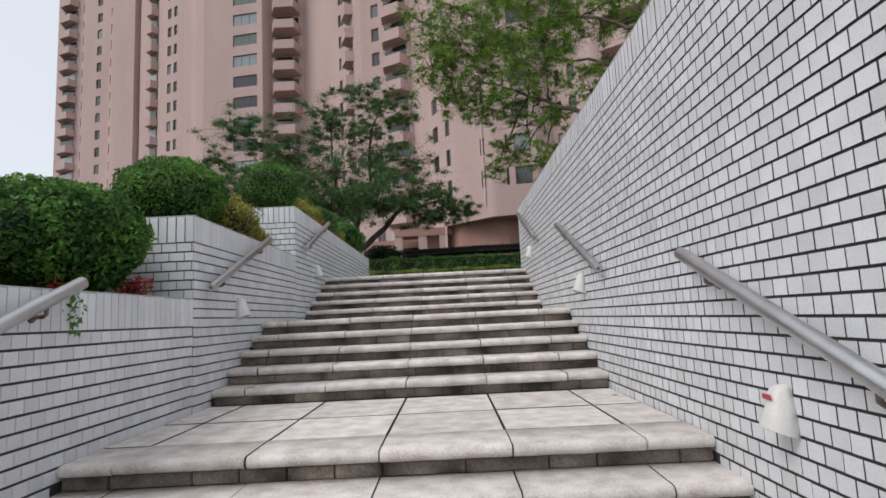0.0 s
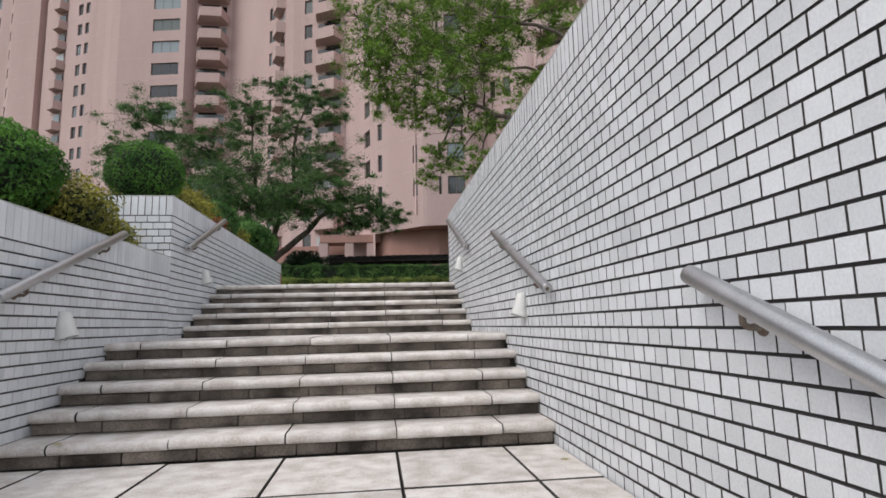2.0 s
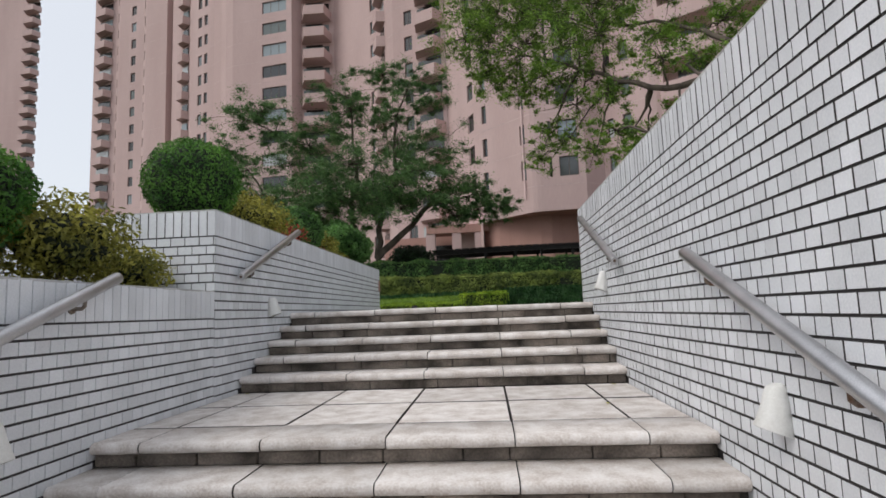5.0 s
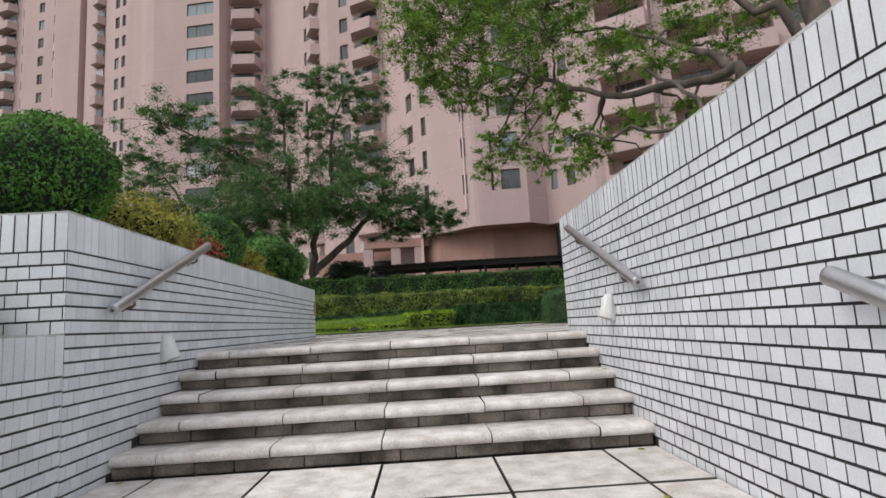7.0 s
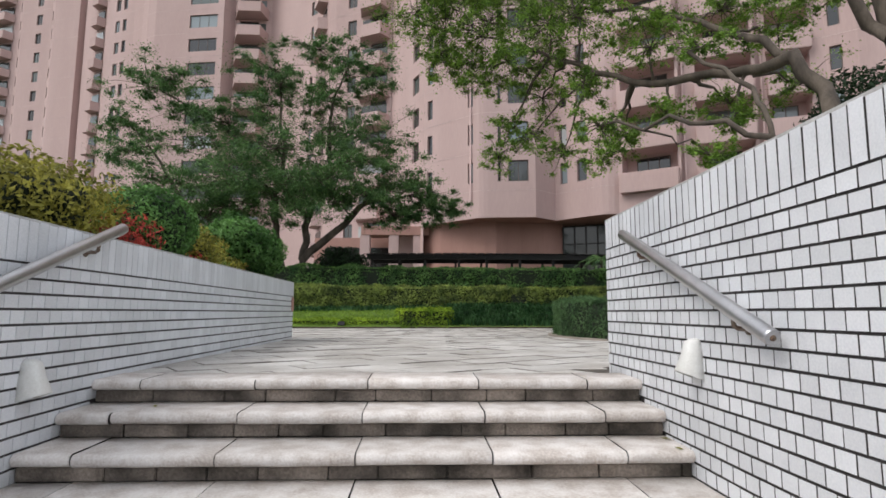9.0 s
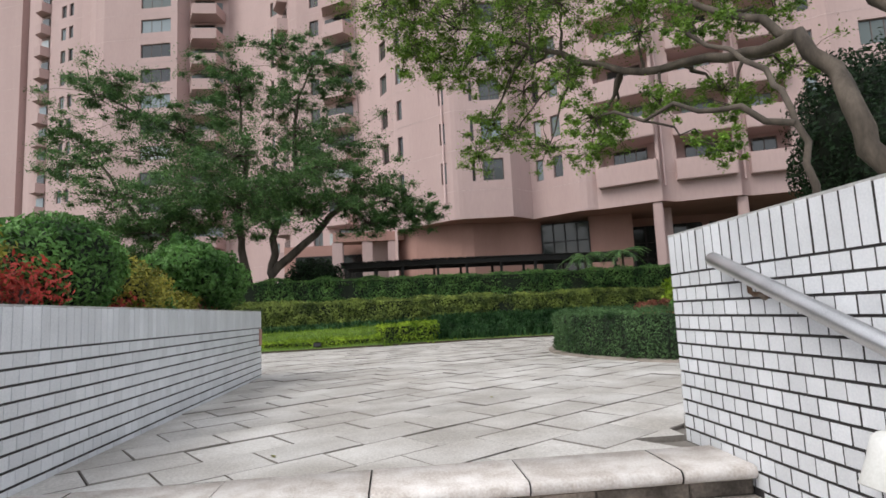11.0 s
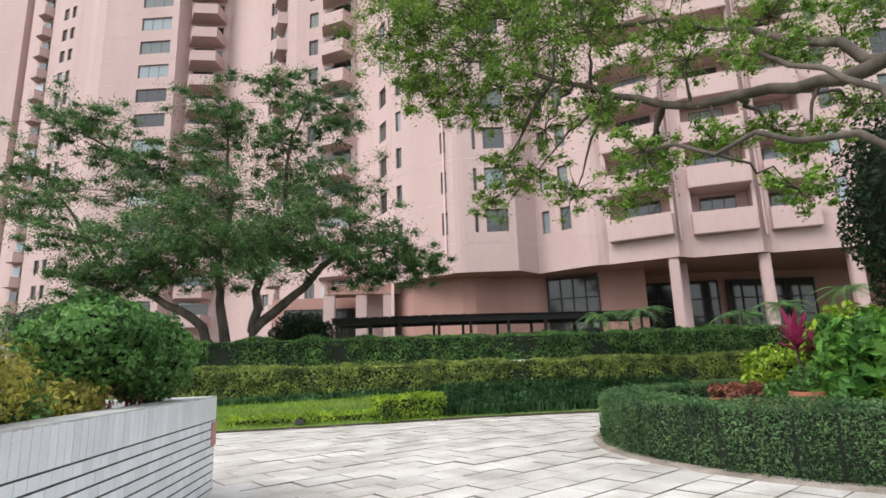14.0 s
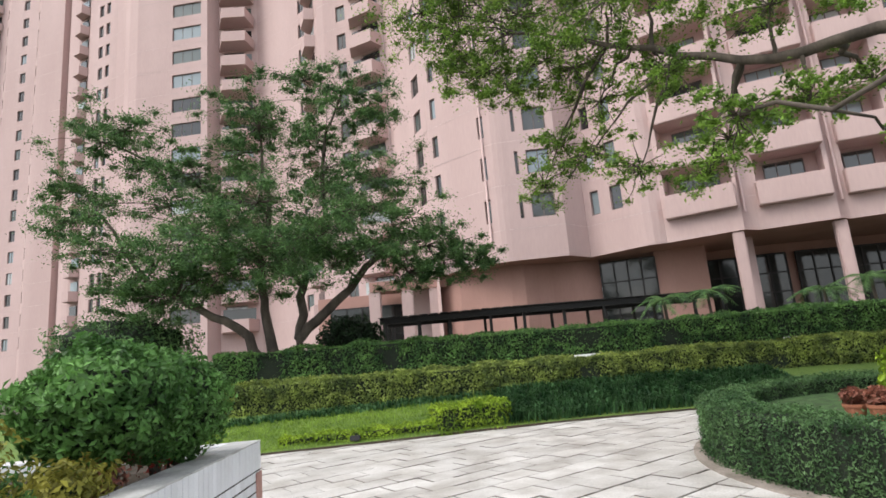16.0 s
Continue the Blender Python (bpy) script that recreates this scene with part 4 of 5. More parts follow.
tall.seg((-7.4, 52.7), (-5.6, 51.9), [(0.4, 1.3, "window")])
tall.seg((-5.6, 51.9), (-2.9, 50.4), [(0.9, 2.6, "window")])
tall.balconies((-60.6, 81.4), (-57.4, 80.2), 1.2)
tall.balconies((-40.9, 71.5), (-39.3, 70.6), 1.0)
tall.balconies((-20.9, 62.9), (-17.2, 62.9), 2.0)
tall.balconies((-10.2, 56.6), (-9.2, 54.2), 0.9)
tall.balconies((-5.8, 52.0), (-3.0, 50.5), 1.3)
tall.close([(-2.9, 50.4), (-2.9, 70.0), (-50.0, 100.0), (-66.0, 97.0), (-61.9, 82.0)])
tall.roof([(-61.9, 82.0), (-44.7, 74.0), (-29.4, 62.7), (-16.9, 62.9), (-2.9, 50.4), (-2.9, 70), (-50, 100), (-66, 97)])

far = Facade("far_tower", "distant pink apartment tower with a column of balconies", -0.9, 4.4, 30)
far.seg((-130.0, 104.0), (-92.0, 101.5), [(6, 8, "window"), (14, 16, "window"), (22, 24, "window"), (30, 31.5, "window")])
far.seg((-92.0, 101.5), (-88.6, 101.0), [(1.0, 2.6, "window")])
far.balconies((-91.6, 101.4), (-88.0, 100.9), 1.6)
far.close([(-88.6, 101.0), (-114.0, 125.0), (-150.0, 125.0), (-130.0, 104.0)])
far.roof([(-130, 104), (-88.6, 101), (-114, 125), (-150, 125)])

# ---- pergola on the terrace ----
perg = put("pergola", None, label="low black metal pergola in front of the building", category="pergola")
perg.location = (1.5, 34.0, 3.2)
line = [(-4.6, 0.3), (0.0, -0.4), (7.9, -0.5), (11.0, -0.2)]
for (x0, y0), (x1, y1) in zip(line, line[1:]):
    for dy in (0.0, 2.6):
        b = Buf()
        m = Vector((x1 - x0, y1 - y0, 0))
        rz = math.degrees(math.atan2(m.y, m.x))
        b.box(-0.05, -0.07, 1.86, m.length + 0.05, 0.07, 2.13, m=pose(x0, y0 + dy, 0, 0, 0, rz))
        put("beam", b.mesh("beam", M_BLACK), perg)
for k in range(34):
    x = -4.5 + k * 0.46
    y = 0.3 - 0.152 * (x + 4.6) if x < 0 else -0.45
    put("slat", bevel_box("slat", 0.40, 3.2, 0.035, M_BLACK, 0.01), perg, pose(x, y + 1.3, 2.15))
for x in (-4.4, -2.9, -1.5, 0.3, 1.8, 3.6, 5.4, 7.7, 10.8):
    y = 0.3 - 0.152 * (x + 4.6) if x < 0 else -0.45
    for dy in (0.0, 2.6):
        put("post", bevel_box("post", 0.13, 0.13, 1.95, M_BLACK, 0.01), perg, pose(x, y + dy, 0.975))


def bench(x, y, z, w, rz):
    root = put("bench", None, label="white slatted garden bench behind the hedge", category="bench", group="garden benches")
    root.matrix_world = pose(x, y, z, 0, 0, rz)
    for k in range(4):
        put("slat", bevel_box("slat", w, 0.09, 0.03, M_WHITE, 0.006), root, pose(0, -0.2 + k * 0.11, 0.43))
    for k in range(2):
        put("slat", bevel_box("slat", w, 0.03, 0.09, M_WHITE, 0.006), root, pose(0, 0.24 + 0.02 * k, 0.6 + k * 0.13, -8))
    for sx in (-1, 1):
        for sy in (-0.2, 0.2):
            put("leg", bevel_box("leg", 0.06, 0.06, 0.42, M_WHITE, 0.006), root, pose(sx * (w / 2 - 0.15), sy, 0.21))


bench(10.9, 25.75, 2.37, 1.9, -4)
bench(3.6, 25.75, 2.37, 1.8, 0)
b = Buf()
b.box(-1.0, 25.3, 1.7, 13.5, 26.3, 2.37)
put("terrace_kerb", b.mesh("terrace_kerb", M_MORTAR), label="low stone kerb between the hedges", category="kerb", kind="structure")

# ---- hedges ----
arcp = lambda cx, cy, r, a0, a1, n: [(cx + r * math.cos(radians(a0 + (a1 - a0) * k / n)), cy + r * math.sin(radians(a0 + (a1 - a0) * k / n))) for k in range(n + 1)]
hedge("lower_hedge", [(-6.6, 24.0), (-3, 24.3), (0.5, 24.5), (5, 24.6), (9.5, 24.4), (13.5, 23.8)], 1.1, 2.25, 3.1, L_HEDGE2, 1300, 0.085, "long clipped olive-green hedge beyond the lawn", 1, 0.16)
hedge("upper_hedge", [(-7.6, 26.6), (-2, 27.2), (3, 27.4), (8, 27.2), (14, 26.6), (20, 25.5)], 1.0, 2.0, 4.02, L_HEDGE, 700, 0.095, "long dark green hedge below the terrace", 2, 0.2)
hedge("ring_hedge", arcp(6.6, 16.0, 3.55, 75, 315, 40), 0.66, 1.7, 2.47, L_RING, 2600, 0.042, "curved low clipped hedge ringing the flower bed", 3, 0.07)
hedge("lime_border", [(-4.4, 21.75), (-2.5, 21.9), (-1.0, 22.15)], 0.4, 1.7, 1.98, L_LIME, 900, 0.07, "thin low lime-green border shrubs on the lawn edge", 4, 0.12)
hedge("lime_border", [(-1.0, 22.2), (0.0, 22.5), (0.7, 22.65)], 0.8, 1.7, 2.3, L_LIME, 1000, 0.075, "bright lime-green border shrubs on the lawn edge", 5, 0.15)


def strap_clump(name, x0, x1, y0, y1, z, n, h, mat, label, seed, category="ground cover"):
    """Arching strap leaves growing in tufts."""
    r = np.random.default_rng(seed)
    x, y = r.uniform(x0, x1, n), r.uniform(y0, y1, n)
    if category == "ground cover":
        ly = np.array([lawn_y(q) for q in x])
        y = ly + (y - y0) + (y0 - 22.3)
        z = 1.745 + 0.975 * (y - ly) / (25.0 - ly) - 0.02
    aa = r.uniform(0, 6.28, n)
    hh = h * r.uniform(0.6, 1.2, n)
    w = 0.018
    side = np.stack([-np.sin(aa) * w, np.cos(aa) * w, np.zeros(n)], 1)
    d = np.stack([np.cos(aa), np.sin(aa), np.zeros(n)], 1)
    up = np.array([0, 0, 1.0])
    p0 = np.stack([x, y, np.full(n, z) if np.isscalar(z) else z], 1)
    p1 = p0 + d * (hh * 0.25)[:, None] + up * (hh * 0.8)[:, None]
    p2 = p0 + d * (hh * 0.75)[:, None] + up * (hh * 0.75)[:, None]
    v = np.stack([p0 - side, p0 + side, p1 + side, p1 - side, p2], 1).reshape(-1, 3)
    k = np.arange(n)[:, None] * 5
    f = np.concatenate([k + np.array([[0, 1, 2]]), k + np.array([[0, 2, 3]]), k + np.array([[3, 2, 4]])], 1).reshape(-1, 3)
    return put(name, fast_mesh(name, v, f, mat), label=label, category=category, kind="stuff")


strap_clump("strap_leaf_border", 0.6, 8.0, 22.36, 24.0, 1.85, 9000, 0.3, L_STRAP, "dark strap-leaved ground cover under the hedge", 7)
strap_clump("strap_leaf_border", -6.0, 0.6, 24.0, 24.4, 2.15, 1500, 0.16, L_STRAP, "low strap-leaved ground cover behind the lawn", 8)

# bed inside the ring
b = Buf()
disc = arcp(6.6, 16.0, 3.5, 0, 360, 40)[:-1]
b.quad(*[(x, y, 2.2) for x, y in disc])
put("flower_bed", b.mesh("flower_bed", M_COVER), label="dark green ground cover of the round bed inside the ring hedge", category="flower bed", kind="structure")
b = Buf()
outer, inner = arcp(6.6, 16.0, 4.06, 75, 315, 40), arcp(6.6, 16.0, 3.4, 75, 315, 40)
for k in range(40):
    b.quad((*outer[k], 1.725), (*outer[k + 1], 1.725), (*inner[k + 1], 1.735), (*inner[k], 1.735))
    b.quad((*outer[k], 1.66), (*outer[k + 1], 1.66), (*outer[k + 1], 1.725), (*outer[k], 1.725))
put("bed_kerb", b.mesh("bed_kerb", M_EDGE), label="flat curved stone edging under the ring hedge", category="kerb", kind="structure")


def flower_pot(x, y, s, leafmat, label, seed):
    z = 2.2
    root = put("flower_pot", None, label=label, category="flower pot", group="terracotta pots in the bed")
    root.location = (x, y, z)
    b = Buf()
    prof = [(0.0, 0.10), (0.20, 0.145), (0.205, 0.16), (0.25, 0.165), (0.25, 0.145), (0.20, 0.13)]
    b.tube([(0, 0, h * s) for h, r in prof], [r * s for h, r in prof], 18, cap=False)
    put("pot", b.mesh("pot", M_TERRA, False), root)
    b = Buf()
    b.quad(*[(0.14 * s * math.cos(k * 0.4488), 0.14 * s * math.sin(k * 0.4488), 0.21 * s) for k in range(14)])
    put("soil", b.mesh("soil", M_SOIL), root)
    r = np.random.default_rng(seed)
    d = sphere_points(420, r)
    p = d * np.array([0.17, 0.17, 0.14]) * (r.uniform(0.3, 1, 420)[:, None] ** 0.5) * s + np.array([0, 0, 0.36 * s])
    v, f = leaf_cloud(p, np.tile([0, 0, 1.0], (420, 1)), 0.07, r, 0.9)
    put("foliage", fast_mesh("foliage", v, f, leafmat), root)


POTS = ((4.36, 16.1, 0.85, L_COPPER, "terracotta pot with a copper-leaved plant"), (4.44, 15.78, 0.9, L_COPPER, "terracotta pot with a reddish plant"),
        (4.53, 15.46, 0.92, L_COPPER, "terracotta pot with coppery foliage"), (4.63, 15.15, 0.95, L_BUSH, "terracotta pot with a green plant"), (4.78, 14.76, 1.35, L_BUSH, "large terracotta pot with a leafy plant"))
for k, (x, y, s, mt, lb) in enumerate(POTS):
    flower_pot(x, y, s, mt, lb, 40 + k)
shrub("lime_shrub", (5.25, 16.0, 2.7), (0.42, 0.5, 0.45), L_LIME, 1500, 0.11, "loose lime-green shrub behind the pots", 50, 0.3, 0.6, ground=2.2)
shrub("broadleaf_shrub", (5.6, 14.55, 2.78), (0.66, 0.85, 0.72), L_BALL, 2400, 0.26, "glossy broad-leaved green shrub in the bed", 51, 0.25, 0.7, ground=2.2, spread=0.9)
shrub("lime_shrub", (7.0, 16.4, 3.0), (0.95, 0.9, 0.75), L_LIME, 3000, 0.15, "tall yellow-green shrub in the round bed", 52, 0.3, 0.75, ground=2.2)
shrub("green_shrub", (8.2, 15.6, 2.5), (1.0, 0.9, 0.8), L_BUSH, 3000, 0.12, "dense green shrub under the tree", 53, 0.25, 0.8, ground=2.2)


def cordyline(x, y, z, h, label, seed):
    """A cane with a tuft of long pointed, arching blades."""
    r = random.Random(seed)
    root = put("magenta_cordyline", None, label=label, category="plant")
    root.location = (x, y, z)
    b = Buf()
    b.tube([(0, 0, 0), (0.02, 0.01, h * 0.5), (0, 0, h)], [0.028, 0.022, 0.018], 7)
    put("stem", b.mesh("stem", M_BARK, True), root)
    b = Buf()
    for k in range(30):
        w, up = k * 2.4, 0.15 + 0.85 * (k / 30)
        d = Vector((math.cos(w), math.sin(w), 0))
        sd = Vector((-math.sin(w), math.cos(w), 0))
        L = r.uniform(0.32, 0.5)
        reach = 1.0 - 0.85 * up
        mid = [Vector((0, 0, h - 0.25 * (1 - up))) + d * (L * t * (0.2 + reach)) + Vector((0, 0, L * t * (0.35 + up) - 0.5 * reach * L * t * t)) for t in (0, 0.35, 0.7, 1.0)]
        wd = (0.012, 0.038, 0.03)
        for i in range(2):
            b.quad(mid[i] - sd * wd[i], mid[i] + sd * wd[i], mid[i + 1] + sd * wd[i + 1], mid[i + 1] - sd * wd[i + 1])
        b.quad(mid[2] - sd * wd[2], mid[2] + sd * wd[2], mid[3])
    put("foliage", b.mesh("foliage", L_MAGENTA), root)


cordyline(5.15, 15.3, 2.2, 1.05, "magenta-leaved cordyline standing above the pots", 54)
cordyline(5.35, 15.1, 2.2, 0.75, "shorter magenta-leaved cordyline beside a taller one", 56)
strap_clump("spider_plants", 5.2, 7.4, 13.2, 14.2, 2.2, 1300, 0.55, L_LIME, "pale green arching strap plants in the bed", 55, "plant")

# ---- planters beside the stairs ----
shrub("ball_shrub", (-3.75, 1.85, 1.62), (0.92, 0.68, 0.52), L_BALL, 20000, 0.055, "large clipped round dark green shrub in the planter", 60, 0.09, 0.88, shell=0.2, ground=1.0)
shrub("ball_shrub", (-3.78, 4.2, 2.52), (0.68, 0.65, 0.5), L_BALL, 13000, 0.05, "clipped round green shrub with yellowing underside", 61, 0.1, 0.87, shell=0.22, ground=1.82)
shrub("ball_shrub", (-3.40, 7.0, 3.25), (0.53, 0.54, 0.5), L_BALL, 10000, 0.042, "neat clipped bright green ball shrub in the planter", 62, 0.06, 0.9, shell=0.16, ground=2.65)
shrub("yellow_bush", (-4.0, 0.75, 1.42), (0.6, 0.5, 0.4), L_YELLOW, 3500, 0.06, "loose yellow-leaved bush in the lower planter", 63, 0.3, 0.6, ground=1.0, shell=0.6)
shrub("yellow_bush", (-3.35, 5.0, 2.28), (0.42, 0.65, 0.36), L_YELLOW, 5200, 0.055, "loose yellow-green bush spilling over the wall", 64, 0.35, 0.6, ground=1.82, shell=0.6)
shrub("yellow_bush", (-3.35, 5.85, 2.1), (0.35, 0.4, 0.25), L_YELLOW, 2200, 0.055, "small yellowing bush beside the planter wall", 65, 0.35, 0.5, ground=1.82, shell=0.7)
shrub("yellow_bush", (-3.4, 8.6, 3.05), (0.5, 0.85, 0.38), L_YELLOW, 6500, 0.055, "yellow and orange leaved bush in the upper planter", 66, 0.35, 0.6, ground=2.65, shell=0.6)
shrub("round_bush", (-3.35, 10.3, 3.12), (0.5, 0.6, 0.45), L_BUSH, 8000, 0.055, "rounded green bush in the upper planter", 67, 0.12, 0.88, ground=2.65, shell=0.2)
shrub("yellow_bush", (-3.3, 11.3, 2.98), (0.42, 0.5, 0.3), L_YELLOW, 3500, 0.05, "yellow-green leafy bush beside the round bush", 68, 0.35, 0.5, ground=2.65, shell=0.6)
shrub("round_bush", (-3.3, 13.1, 3.3), (0.52, 0.6, 0.44), L_BUSH, 9000, 0.068, "large rounded green bush at the planter's end", 69, 0.26, 0.8, ground=2.65, shell=0.25)
shrub("round_bush", (-3.12, 13.75, 3.2), (0.42, 0.42, 0.44), L_BUSH, 7000, 0.06, "smaller rounded green bush at the planter's end", 72, 0.26, 0.8, ground=2.65, shell=0.25)
shrub("leafy_bush", (-5.0, 12.6, 3.4), (0.9, 0.8, 0.6), L_BUSH, 5000, 0.1, "loose broad-leaved bush behind the round bush", 70, 0.25, 0.75, ground=2.6, shell=0.4)
shrub("yellow_bush", (-3.6, 11.9, 2.95), (0.5, 0.5, 0.33), L_YELLOW, 3200, 0.055, "sparse yellow bush with bare stems", 71, 0.4, 0.4, ground=2.65, shell=0.8)
shrub("yellow_bush", (-3.2, 12.5, 2.8), (0.2, 0.4, 0.2), L_YELLOW, 1300, 0.06, "low yellowing undergrowth along the planter edge", 73, 0.4, 0.3, ground=2.65, shell=0.9)
shrub("copper_bush", (-3.25, 12.95, 2.8), (0.2, 0.3, 0.18), L_COPPER, 500, 0.055, "low coppery undergrowth under the round bush", 74, 0.4, 0.3, ground=2.65, shell=0.9)
shrub("green_bush", (-3.3, 11.9, 2.85), (0.24, 0.3, 0.24), L_BUSH, 1200, 0.06, "low leafy green undergrowth along the planter edge", 75, 0.4, 0.4, ground=2.65, shell=0.9)
for x, y, z, r, n in ((-3.1, 2.2, 1.2, 0.16, 260), (-3.35, 1.6, 1.2, 0.12, 120), (-3.2, 9.5, 2.92, 0.34, 800), (-3.15, 10.9, 2.8, 0.2, 160), (-3.2, 13.6, 2.82, 0.16, 120)):
    shrub("red_flowers", (x, y, z), (r, r * 1.2, r * 0.7), L_RED, n, 0.05, "small cluster of red flowers at the planter edge", int(y * 10), 0.3, 0, "flowers", 0.9, ground=z - r * 0.9)

# ---- trees ----
B1 = (-5.6, 27.6, 2.9)
tree("spreading_tree", B1, [
    [((-5.5, 27.6, 2.9), 0.24), ((-5.3, 27.7, 4.4), 0.19), ((-4.0, 27.8, 5.6), 0.15), ((-2.6, 28, 7.0), 0.11), ((-0.8, 28, 7.3), 0.05)],
    [((-5.8, 27.6, 2.9), 0.24), ((-6.3, 27.8, 4.6), 0.17), ((-6.6, 28, 6.2), 0.13), ((-6.4, 28.3, 8.8), 0.09), ((-6.6, 28.2, 12.0), 0.04)],
    [((-6.0, 27.7, 2.9), 0.22), ((-6.9, 27.5, 4.6), 0.16), ((-8.4, 27.2, 5.6), 0.12), ((-10.0, 27, 6.6), 0.09), ((-11.6, 27, 9.0), 0.04)],
    [((-5.3, 27.7, 4.4), 0.17), ((-5.2, 28.1, 6.2), 0.14), ((-4.4, 28.5, 9.0), 0.1), ((-4.3, 28.2, 11.2), 0.06), ((-3.6, 28.2, 13.2), 0.03)],
    [((-5.2, 28.1, 6.2), 0.12), ((-7.0, 28.6, 8.6), 0.09), ((-9.4, 28.5, 10.6), 0.05), ((-11.6, 28.2, 11.8), 0.03)],
], [
    (-12.3, 28, 12.0, 1.2), (-11.2, 27.6, 12.2, 1.0), (-13.1, 28, 10.2, 1.0), (-12.2, 27, 8.9, 1.1), (-10.7, 28.4, 11.2, 1.2), (-11.0, 27.2, 7.5, 1.2),
    (-9.8, 28, 9.4, 1.5), (-8.5, 27.2, 8.2, 1.6), (-9.6, 26.6, 7.0, 1.3), (-7.8, 28.5, 11.3, 1.1), (-6.9, 28.2, 13.0, 1.1), (-6.6, 28, 12.2, 1.0), (-7.5, 28.8, 9.8, 1.6),
    (-6.4, 27, 9.0, 1.8), (-5.6, 29.2, 8.0, 1.7), (-5.2, 26.6, 7.4, 1.5), (-6.9, 26.6, 7.3, 1.4), (-4.9, 28, 13.9, 0.9), (-3.6, 28.2, 13.4, 1.1), (-2.7, 28, 12.6, 1.0),
    (-4.2, 28.2, 10.5, 1.3), (-3.4, 27, 8.5, 1.6), (-3.9, 29.4, 9.4, 1.4), (-2.2, 28, 9.8, 1.2), (-1.9, 27.2, 8.3, 1.3), (-1.2, 28.2, 7.4, 1.2), (-2.4, 26.8, 7.0, 1.2),
    (-7.6, 27.0, 6.7, 1.2), (-5.6, 26.8, 6.6, 1.2), (-3.9, 27.0, 6.7, 1.2), (-9.6, 27.0, 6.1, 0.9), (-1.5, 27.4, 6.3, 0.9), (-10.8, 27.2, 6.3, 0.9), (-8.0, 26.6, 7.4, 1.4), (-6.0, 27.4, 7.8, 1.5), (-4.6, 27.0, 7.6, 1.4), (0.3, 28, 7.3, 0.8), (-0.4, 27.6, 6.5, 0.8), (1.0, 28, 6.6, 0.6), (-8.4, 27, 6.5, 0.9), (-4.8, 28.5, 11.8, 0.8), (-8.9, 28.2, 10.5, 1.0)],
    L_TREE, "spreading multi-stemmed green tree behind the hedges", 21, 6000, 0.088, 0.58)

